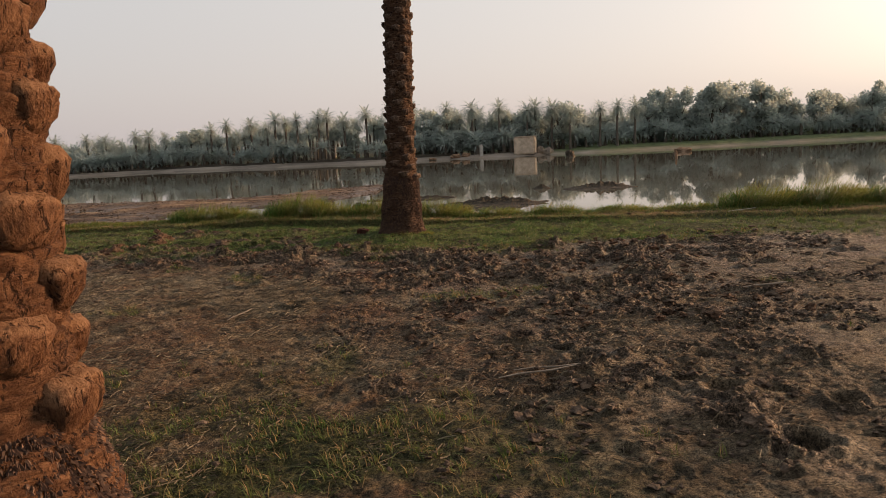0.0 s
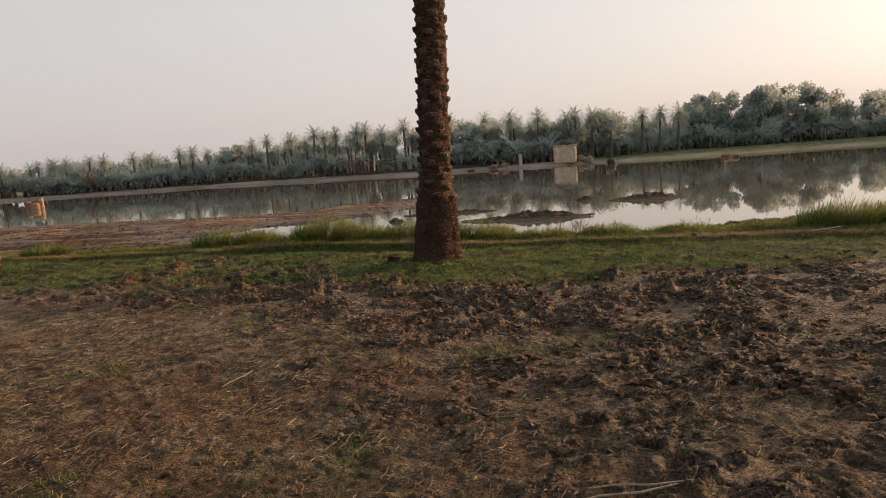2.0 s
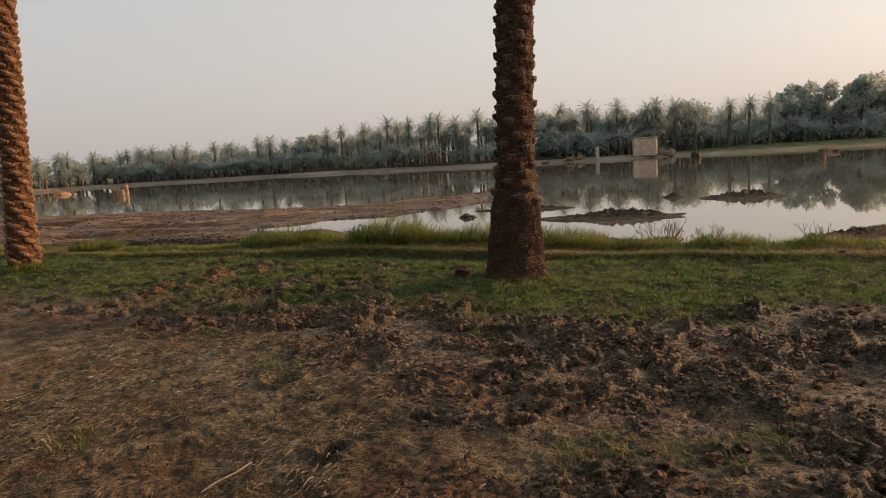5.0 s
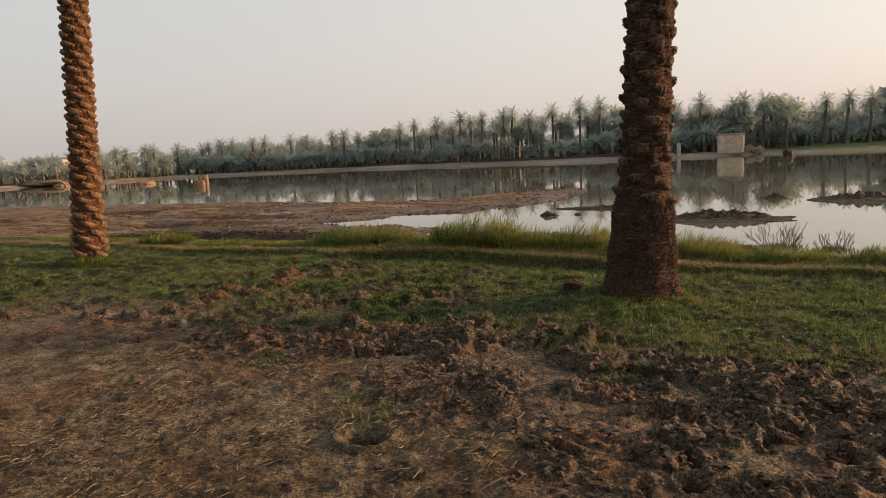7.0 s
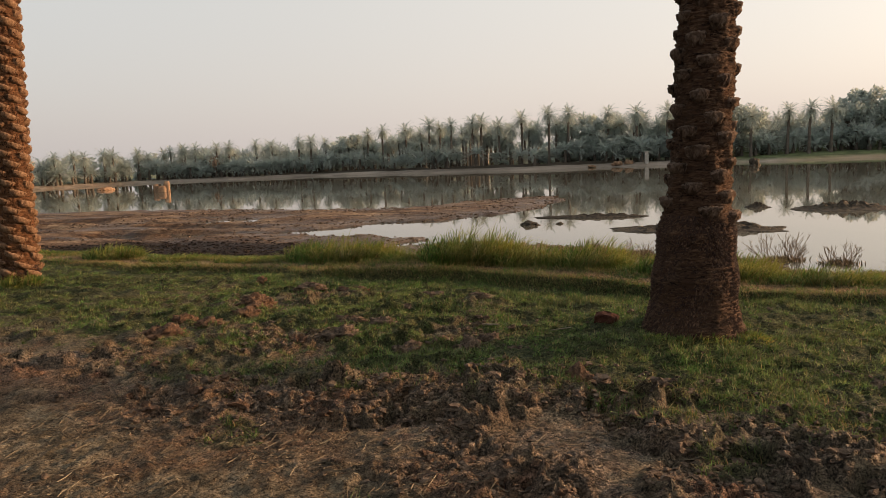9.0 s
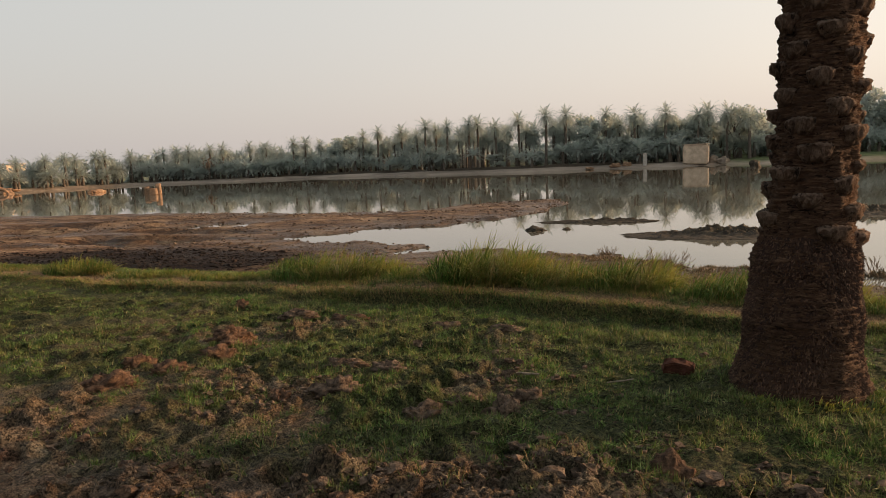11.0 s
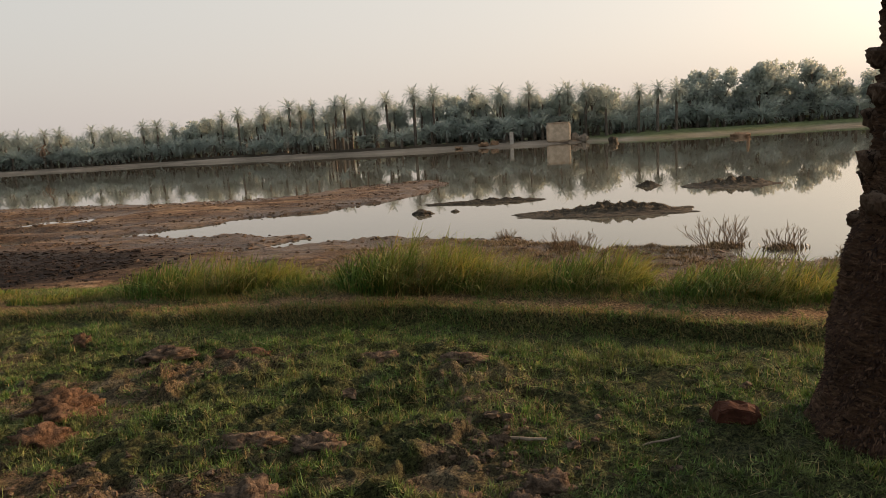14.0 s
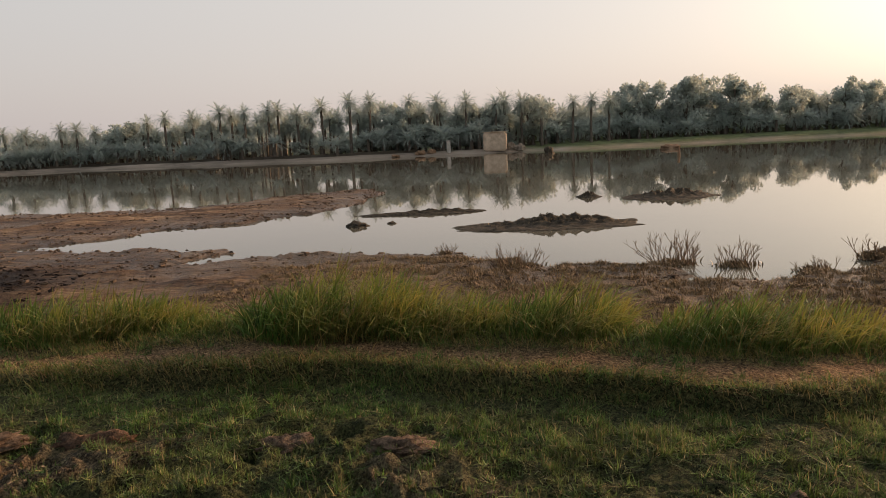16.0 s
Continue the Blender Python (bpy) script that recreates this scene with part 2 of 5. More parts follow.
def masks(x, y):
    """How much of lawn, trampled mud, path, flats, scorched earth and far green there is at a place."""
    py = path_y(x)
    wob = (fbm(x * 0.9, y * 0.9, 3) - 0.5) * 2.2
    edge = lawn_edge(x) + wob * 0.7
    lawn = smooth(edge - 0.5, edge + 0.6, y) * (1 - smooth(py + 1.5, py + 2.6, y))
    # bare places in the lawn
    bare = smooth(-1.8, -3.0, x) * smooth(0.50, 0.59, fbm(x * 1.3 + 5, y * 1.6, 21)) * (1 - smooth(py - 1.6, py - 0.6, y)) * smooth(-9, -4, -np.abs(x))
    bare = np.maximum(bare, smooth(0.45, 0.6, fbm(x * 0.8, y * 0.8, 33)) * smooth(-1.5, -4.5, x) * (1 - smooth(10.4, 11.6, y)) * 0.9)
    lawn = lawn * (1 - 0.65 * bare)
    # the worn grass where the walk begins
    start = (1 - smooth(0.5, 1.5, np.hypot((x + 1.0) / 1.6, (y - 2.2) / 1.7))) * smooth(0.3, 0.55, fbm(x * 1.6, y * 1.6, 8))
    tuft = smooth(0.71, 0.79, fbm(x * 1.3, y * 1.3, 55)) * (y < edge) * 0.7
    green = np.clip(np.maximum(np.maximum(lawn, start), tuft), 0, 1)
    path = np.exp(-((y - py) / 0.19) ** 2)
    band = -1.5 - 1.1 * smooth(-3.0, -0.5, x)
    churn = smooth(band, band + 1.2, y - edge + wob * 0.5) * (1 - smooth(-0.2, 1.1, y - edge))
    churn = np.maximum(churn, smooth(0.3, 0.8, np.exp(-((x - 0.1 - 0.22 * (y - 4.0) * -1 + wob * 0.4) / 0.75) ** 2)) * (y < edge) * 0.55)
    churn = np.maximum(churn, smooth(1.2, 3.4, x + wob) * smooth(0.45, 0.56, fbm(x * 0.9, y * 0.9, 44)) * (y < edge) * smooth(1.0, 3.0, y))
    churn = np.maximum(churn, smooth(-0.9, -3.0, x) * bare * smooth(8.8, 9.6, y) * 0.9)
    churn = np.maximum(churn, smooth(-1.1, 0.1, x + wob * 0.6) * smooth(4.0, 5.4, y + wob * 0.5) * (y < edge) * (0.30 + 0.65 * smooth(0.38, 0.52, fbm(x * 1.4, y * 1.8, 46))))
    k = np.clip(((x - 0.3) * 1.4 + (y - 5.6) * -2.9) / (1.4 ** 2 + 2.9 ** 2), 0, 1)
    track = np.hypot(x - 0.3 - 1.4 * k, y - 5.6 + 2.9 * k) + (fbm(x * 3, y * 3, 45) - 0.5) * 0.35
    churn = np.maximum(churn, 1 - smooth(0.12, 0.34, track))
    churn = np.maximum(churn, smooth(0.2, 1.9, x + wob) * (1 - smooth(4.5, 7.0, y)) * 0.35)
    churn = churn * (1 - 0.9 * np.clip(start * 1.4, 0, 1))
    burn = 1 - smooth(0.75, 1.15, np.hypot((x + 14.6) / 5.8, (y - 22.1) / 3.3) + wob * 0.12)
    return green, path, np.clip(churn, 0, 1), burn


HOOFS = [(0.92, 4.2, 0.13), (1.55, 3.55, 0.12), (1.62, 2.85, 0.14), (2.1, 3.3, 0.10), (0.55, 4.75, 0.10), (-2.2, 7.25, 0.14), (-0.45, 6.5, 0.10), (1.1, 6.2, 0.13), (0.2, 7.4, 0.12),
         (1.9, 5.6, 0.11), (-1.4, 6.1, 0.09), (-3.4, 9.3, 0.13), (-3.0, 10.4, 0.10), (-2.7, 9.6, 0.11), (-4.1, 9.9, 0.12), (-1.9, 9.0, 0.10)]


def trodden(x, y, much):
    """Mud broken up by hoofs: heaped clods, crumbs and pits, as much of them as is asked for."""
    wx, wy = (fbm(x * 5, y * 5, 12, 3) - 0.5) * 1.6, (fbm(x * 5, y * 5, 13, 3) - 0.5) * 1.6
    c3 = cells(x * 2.8 + wx * 0.5, y * 3.4 + wy * 0.5, 4)
    heaps = 0.11 * (fbm(x * 3.7, y * 4.3, 19, 3) - 0.5)
    ragged = 1 - np.abs(fbm(x * 11 + wx, y * 13 + wy, 17, 3) - 0.5) * 4
    lumps = 0.062 * broken(x * 5.2 + wx, y * 6.6 + wy, 1) + 0.034 * broken(x * 13 + wx * 1.6, y * 15 + wy * 1.6, 2) + 0.018 * broken(x * 29 + wx * 2, y * 31 + wy * 2, 3)
    lumps = lumps * (0.45 + 1.1 * fbm(x * 2.9, y * 2.9, 18, 2)) + 0.006 * ragged + 0.018 * (fbm(x * 33, y * 35, 14, 2) - 0.5) - 0.02
    pits = -0.085 * (1 - smooth(0.10, 0.25, c3)) + 0.03 * np.exp(-((c3 - 0.34) / 0.08) ** 2)
    fine = 0.024 * (fbm(x * 7, y * 8, 15) - 0.5) + 0.020 * (fbm(x * 21, y * 25, 16, 3) - 0.5) + 0.010 * broken(x * 24, y * 27, 5)
    return much * (heaps + lumps + pits) + fine


def ground_z(x, y):
    x, y = np.asarray(x, float), np.asarray(y, float)
    green, path, churn, burn = masks(x, y)
    py = path_y(x)
    sd = inside(LAND, x + (fbm(x * 0.7, y * 0.7, 61) - 0.5) * 0.8 + (fbm(x * 2.1, y * 2.1, 63, 3) - 0.5) * 0.7, y + (fbm(x * 0.7, y * 0.7, 62) - 0.5) * 0.9 + (fbm(x * 2.1, y * 2.1, 64, 3) - 0.5) * 0.9)
    # upper bank
    top = 0.05 + 0.03 * (fbm(x * 0.35, y * 0.35, 5) - 0.5) * 2 + 0.02 * (fbm(x * 2.5, y * 2.5, 6) - 0.5) * 2
    edge_y = lawn_edge(x)
    rough_turf = np.maximum(0.26, 0.75 * smooth(-1.2, -3.0, x)) * green * smooth(8.0, 9.0, y) * (1 - smooth(-1.3, -0.5, y - py))
    calm = (0.85 + 0.35 * smooth(5.5, 7.8, y)) * (0.06 + 0.94 * smooth(0.40, 0.54, fbm(x * 2.3 + 4, y * 2.6, 66)))
    much = np.maximum(np.maximum(churn * calm, rough_turf), 0.07 * (y < edge_y)) * (np.abs(y - 8) < 12) * (1 - 0.55 * smooth(2.2, 3.4, x))
    near = np.flatnonzero((np.abs(y - 8) < 12) & (np.abs(x + 1) < 12))
    relief = np.zeros(x.shape)
    relief.ravel()[near] = trodden(x.ravel()[near], y.ravel()[near], much.ravel()[near])
    top = top + relief
    for hx, hy, hr in HOOFS:
        d = np.hypot(x - hx, (y - hy) * 1.25) / hr + (fbm(x * 9, y * 9, 12, 2) - 0.5) * 0.4
        top = top - 0.10 * (1 - smooth(0.45, 0.95, d)) + 0.03 * np.exp(-((d - 1.25) / 0.28) ** 2)
    # the grassy hump round the palm's foot
    top = top + 0.09 * np.exp(-((x + 0.66) ** 2 + (y - 10.75) ** 2) / 0.7)
    # the raised path with its little scarp to the lawn
    top = top + (0.06 + 0.06 * smooth(-5.0, -3.6, x) * (1 - smooth(-0.6, 0.6, x))) * smooth(-0.40, -0.27, y - py) * (1 - smooth(0.5, 1.4, y - py))
    slope = smooth(0.6, 4.2, y - py)
    flat = WATER + 0.04 + 0.12 * (fbm(x * 0.9, y * 2.2, 74, 4) - 0.5) + 0.23 * (1 - np.exp(-np.maximum(sd, 0) / 5.0)) + 0.10 * (fbm(x * 0.5, y * 0.5, 71) - 0.45) \
        + 0.10 * (fbm(x * 1.6, y * 2.6, 72) - 0.5) + 0.05 * (0.5 - cells(x * 2.3, y * 2.9, 9)) * (y < 50)
    flat = flat - 0.34 * smooth(0.53, 0.62, fbm(x * 0.22, y * 0.85, 73)) * smooth(-13, -18, x) * smooth(25, 27, y) * (1 - smooth(34, 37, y))
    h = top * (1 - slope) + flat * slope
    shore = smooth(-0.5, 0.35, sd)
    h = h * shore + (WATER - 0.35) * (1 - shore)
    # the far bank
    fy = far_y(x)
    rise = smooth(-2.0, 3.0, y - fy)
    levee = 0.45 * smooth(-1, 4, y - fy) + 0.45 * smooth(15, 40, x) * smooth(4, 12, y - fy) + 0.1 * smooth(-70, -110, x) * smooth(5, 20, y - fy)
    levee = levee + 2.2 * smooth(27, 40, y - fy) * smooth(-108, -98, x)
    bank = WATER + levee + 0.10 + 0.25 * (fbm(x * 0.15, y * 0.15, 81) - 0.5)
    return np.where(y > fy - 3, (WATER - 0.35) * (1 - rise) + bank * rise, h)


# ---------------------------------------------------------------- materials
def soil():
    n = Nodes("trampled_soil", 0.95, 0.22)
    big, mid, fine = n.noise(0.7, 5), n.noise(4.5, 6, 0.7), n.noise(38, 5, 0.7)
    warped = n.noise(22, 6, 0.75, None, 1.2)
    base = n.ramp(mid, (0.37, (0.062, 0.049, 0.031)), (0.5, (0.155, 0.124, 0.080)), (0.63, (0.29, 0.238, 0.16)))
    red = n.mix(n.math("MULTIPLY", n.attr("red_tint"), n.ramp(big, (0.46, 0.0), (0.58, 0.55))), base, n.ramp(fine, (0.38, (0.10, 0.052, 0.03)), (0.62, (0.27, 0.145, 0.08))))
    churn = n.attr("churn")
    clod = n.ramp(warped, (0.39, (0.028, 0.021, 0.015)), (0.5, (0.14, 0.105, 0.076)), (0.61, (0.33, 0.25, 0.182)))
    # red patches on the clods: the low sun's red put into the colour
    red_lit = n.ramp(warped, (0.38, (0.05, 0.022, 0.013)), (0.5, (0.17, 0.082, 0.05)), (0.62, (0.34, 0.19, 0.125)))
    clod = n.mix(n.math("MULTIPLY", n.attr("red_tint"), n.ramp(n.noise(1.7, 4, 0.6), (0.48, 0.0), (0.58, 0.8))), clod, red_lit)
    dark = n.mix(n.math("MULTIPLY", churn, n.ramp(n.noise(2.4, 6, 0.7), (0.44, 0.10), (0.56, 0.92))), red, clod)
    turf = n.mix(n.attr("green"), dark, n.ramp(fine, (0.38, (0.025, 0.035, 0.012)), (0.62, (0.10, 0.105, 0.042))))
    trod = n.mix(n.math("MULTIPLY", n.attr("path"), 0.9), turf, n.ramp(fine, (0.38, (0.13, 0.075, 0.042)), (0.62, (0.38, 0.245, 0.14))))
    # crumb tone; its dark lows also stand in for shade between crumbs
    crumb_and_shade = n.ramp(n.noise(70, 5, 0.8, None, 0.8), (0.40, 0.18), (0.48, 1.08), (0.60, 1.85))
    crumb_and_shade = n.mix(1.0, crumb_and_shade, n.ramp(n.noise(26, 6, 0.75, (1, 2.2, 1), 1.5), (0.39, 0.45), (0.46, 1.0), (0.60, 1.35)), "MULTIPLY")
    trod = n.mix(1.0, trod, crumb_and_shade, "MULTIPLY")
    # dark gaps: small shadows among the crumbs, put into the colour
    gap_shade = n.ramp(n.noise(34, 3, 0.6, None, 2.0), (0.40, 0.18), (0.45, 1.0), (0.62, 1.12))
    trod = n.mix(n.math("ADD", 0.3, n.math("MULTIPLY", churn, 0.7), True), trod, n.mix(1.0, trod, gap_shade, "MULTIPLY"))
    trod = n.mix(n.attr("damp"), trod, n.mix(1.0, trod, (0.80, 0.76, 0.71), "MULTIPLY"))
    flats = n.ramp(n.noise(1.1, 12, 0.85, (0.35, 1, 1), 0.6), (0.40, (0.075, 0.040, 0.023)), (0.5, (0.22, 0.135, 0.078)), (0.58, (0.40, 0.285, 0.18)))
    streak = n.ramp(n.noise(0.8, 9, 0.8, (0.22, 1.1, 1), 1.2), (0.42, 0.9), (0.49, 0.0))
    out = n.mix(n.attr("flat"), trod, n.mix(streak, flats, (0.055, 0.036, 0.027)))
    marsh = n.ramp(n.noise(14, 8, 0.8, None, 1.0), (0.40, (0.042, 0.029, 0.017)), (0.50, (0.165, 0.112, 0.066)), (0.60, (0.33, 0.24, 0.15)))
    out = n.mix(n.attr("marsh"), out, marsh)
    speck = n.ramp(n.noise(11, 8, 0.8, (0.6, 1, 1), 1.2), (0.40, 0.35), (0.48, 0.95), (0.60, 1.3))
    out = n.mix(n.attr("flat"), out, n.mix(1.0, out, speck, "MULTIPLY"))
    out = n.mix(n.attr("burn"), out, n.ramp(n.noise(9, 5), (0.4, (0.006, 0.004, 0.004)), (0.56, (0.022, 0.014, 0.011)), (0.70, (0.075, 0.045, 0.03))))
    bank = n.ramp(n.noise(0.25, 6, 0.7, (0.3, 1, 1)), (0.38, (0.20, 0.165, 0.13)), (0.62, (0.40, 0.335, 0.27)))
    out = n.mix(n.attr("bank"), out, bank)
    out = n.mix(n.attr("verge"), out, n.ramp(n.noise(0.6, 6, 0.7), (0.38, (0.065, 0.085, 0.035)), (0.62, (0.155, 0.185, 0.08))))
    wet = n.attr("wet")
    out = n.mix(wet, out, n.mix(0.55, out, (0.02, 0.015, 0.012)))
    n.put(n.b.inputs["Roughness"], n.math("SUBTRACT", n.math("SUBTRACT", 0.95, n.math("MULTIPLY", churn, 0.30)), n.math("MULTIPLY", wet, 0.55)))
    n.bump(n.math("ADD", warped, n.math("MULTIPLY", n.noise(75, 5, 0.8, None, 0.8), 0.6)), 1.0, 0.06)
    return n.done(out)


def bark(name, dark, mid, light, stretch=(1, 1, 6), crack=(14, 14, 3)):
    n = Nodes(name, 0.9, 0.2)
    grain = n.noise(14, 7, 0.75, stretch, 0.6)
    split = n.noise(5, 5, 0.75, crack, 1.5)
    c = n.ramp(grain, (0.34, dark), (0.5, mid), (0.66, light))
    c = n.mix(n.ramp(n.noise(3.5, 4), (0.4, 0.0), (0.7, 0.5)), c, dark)
    c = n.mix(n.math("MULTIPLY", n.each(), 0.25), c, light)
    c = n.mix(n.math("MULTIPLY", n.attr("worn"), n.ramp(n.noise(9, 4, 0.7), (0.4, 0.2), (0.6, 0.85))), c, (light[0] * 1.1, light[1] * 1.12, light[2] * 1.15))
    gap = n.ramp(split, (0.39, 1.0), (0.45, 0.0))
    c = n.mix(n.math("MULTIPLY", gap, 0.88), c, (dark[0] * 0.35, dark[1] * 0.35, dark[2] * 0.35))
    n.bump(n.math("SUBTRACT", n.math("ADD", grain, n.math("MULTIPLY", n.noise(60, 4, 0.7), 0.6)), gap), 1.0, 0.03)
    return n.done(c)


def plain(name, dark, light, scale=6.0, rough=0.9, bump=0.4):
    n = Nodes(name, rough, 0.25)
    g = n.noise(scale, 5, 0.65)
    c = n.ramp(g, (0.37, dark), (0.63, light))
    c = n.mix(n.ramp(n.noise(scale * 0.2, 3), (0.4, 0.0), (0.7, 0.5)), c, dark)
    n.bump(n.noise(scale * 5, 4), bump, 0.02)
    return n.done(c)


def water():
    n = Nodes("murky_water", 0.03, 0.5)
    n.b.inputs["IOR"].default_value = 1.42
    silt = n.ramp(n.noise(0.06, 3), (0.35, (0.115, 0.112, 0.088)), (0.65, (0.165, 0.155, 0.122)))
    n.bump(n.math("ADD", n.noise(1.6, 3, 0.5, (0.5, 1.2, 1)), n.math("MULTIPLY", n.noise(7, 2, 0.5, (0.5, 1.2, 1)), 0.25)), 0.022, 0.02)
    n.put(n.b.inputs["Roughness"], n.ramp(n.noise(0.09, 5, 0.6, (0.35, 1.6, 1)), (0.54, 0.02), (0.66, 0.045)))
    return n.done(silt)


M_SOIL, M_WATER = soil(), water()
# darker bark: the lawn palm's shaded side is put into its colour
M_SHADEBARK = bark("shaded_palm_bark", (0.028, 0.014, 0.009), (0.10, 0.054, 0.032), (0.24, 0.15, 0.095), (1, 1, 5), (2.5, 2.5, 7))
# lighter orange copy of the bark, sunlight put into the colour
M_SUNBARK = bark("sunlit_orange_bark", (0.035, 0.014, 0.007), (0.15, 0.068, 0.032), (0.27, 0.14, 0.07), (1, 1, 3), (5, 5, 2.0))
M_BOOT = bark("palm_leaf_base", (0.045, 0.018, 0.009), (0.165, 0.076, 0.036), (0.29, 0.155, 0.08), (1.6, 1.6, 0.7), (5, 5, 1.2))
M_TANBOOT = bark("tan_leaf_base", (0.07, 0.034, 0.019), (0.22, 0.122, 0.068), (0.38, 0.24, 0.145), (1.6, 1.6, 0.7), (5, 5, 1.2))
# darker, greyer copy of the leaf base, with backlit shade in the colour
M_SHADEBOOT = bark("shaded_leaf_base", (0.028, 0.017, 0.012), (0.105, 0.066, 0.046), (0.27, 0.19, 0.14), (1.6, 1.6, 0.7), (5, 5, 1.2))
M_FIBRE = leafy("palm_root_fibre", (0.018, 0.010, 0.008), (0.072, 0.038, 0.024), (0.145, 0.085, 0.054), 0.82, 0.0, 0.7)
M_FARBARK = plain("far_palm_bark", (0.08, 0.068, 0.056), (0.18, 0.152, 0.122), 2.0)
# pale fronds: the far grove's haze is put into their colour
M_HAZYFROND = leafy("haze_paled_frond", (0.32, 0.375, 0.345), (0.49, 0.555, 0.51), (0.50, 0.48, 0.43), 0.93, 0.55)
M_DRYFROND = leafy("dry_palm_frond", (0.13, 0.09, 0.06), (0.22, 0.15, 0.10), (0.30, 0.2, 0.13), 0.5)
# broad leaves paled likewise, distance haze in the base colour
M_HAZYLEAF = leafy("haze_paled_leaf", (0.40, 0.455, 0.42), (0.53, 0.585, 0.54), (0.54, 0.55, 0.49), 0.92, 0.58)
M_LAWN = leafy("lawn_grass", (0.024, 0.054, 0.012), (0.15, 0.262, 0.055), (0.34, 0.265, 0.125), 0.84, 0.3, 0.5, None, 0.65)
M_WORN = leafy("worn_grass", (0.045, 0.088, 0.02), (0.14, 0.20, 0.05), (0.36, 0.24, 0.11), 0.70, 0.3)
M_TALL = leafy("tall_grass", (0.022, 0.06, 0.012), (0.13, 0.245, 0.045), (0.36, 0.29, 0.09), 0.90, 0.34, 0.5, (0.42, 0.34, 0.07))
M_DRY = leafy("yellow_grass", (0.17, 0.13, 0.045), (0.36, 0.27, 0.09), (0.42, 0.31, 0.15), 0.8, 0.3)
M_SALT = leafy("saltbush", (0.055, 0.040, 0.021), (0.225, 0.165, 0.085), (0.37, 0.255, 0.145), 0.74)
M_TWIG = plain("dead_twig", (0.10, 0.066, 0.04), (0.30, 0.205, 0.125), 30)
M_STRAW = leafy("straw", (0.05, 0.039, 0.026), (0.135, 0.108, 0.070), (0.27, 0.22, 0.145), 0.84)
M_CLOD = plain("mud_clod", (0.042, 0.031, 0.024), (0.25, 0.178, 0.125), 22, 0.95, 0.9)
M_REDCLOD = plain("red_mud_clod", (0.045, 0.027, 0.018), (0.25, 0.15, 0.092), 26, 0.9, 1.0)
M_MUD = plain("wet_mud", (0.022, 0.018, 0.013), (0.105, 0.082, 0.055), 9, 0.8, 0.9)
M_CHAR = plain("charred_earth", (0.006, 0.005, 0.005), (0.045, 0.030, 0.022), 9, 0.95, 0.9)
M_BRICK = plain("red_brick", (0.045, 0.015, 0.008), (0.102, 0.040, 0.025), 14)
M_STONE = plain("grey_stone", (0.16, 0.13, 0.10), (0.34, 0.28, 0.22), 14)
M_WALL = plain("mud_render", (0.48, 0.37, 0.27), (0.75, 0.60, 0.455), 1.2)
M_ORANGE = plain("orange_earth", (0.19, 0.115, 0.07), (0.38, 0.25, 0.155), 1.6)
M_TAN = plain("tan_mud", (0.20, 0.125, 0.078), (0.38, 0.26, 0.17), 1.6)
M_CONCRETE = plain("pale_concrete", (0.36, 0.33, 0.29), (0.6, 0.56, 0.5), 2.0)
M_DARK = plain("dark_opening", (0.02, 0.018, 0.016), (0.04, 0.035, 0.03), 2.0)
M_PINK = plain("pink_render", (0.42, 0.37, 0.34), (0.60, 0.54, 0.50), 1.0)


# ---------------------------------------------------------------- ground and water
def lines(lo, hi, step, grow_lo, grow_hi, end_lo, end_hi):
    mid = list(np.arange(lo, hi, step))
    up, s = [mid[-1]], step
    while up[-1] < end_hi:
        s *= grow_hi
        up.append(up[-1] + s)
    down, s = [mid[0]], step
    while down[-1] > end_lo:
        s *= grow_lo
        down.append(down[-1] - s)
    return np.array(down[:0:-1] + mid + up[1:])


def quads(nx, ny):
    i = (np.arange(ny - 1)[:, None] * nx + np.arange(nx - 1)[None, :]).ravel()
    return np.stack([i, i + 1, i + nx + 1, i + nx], 1)


FINE = {}


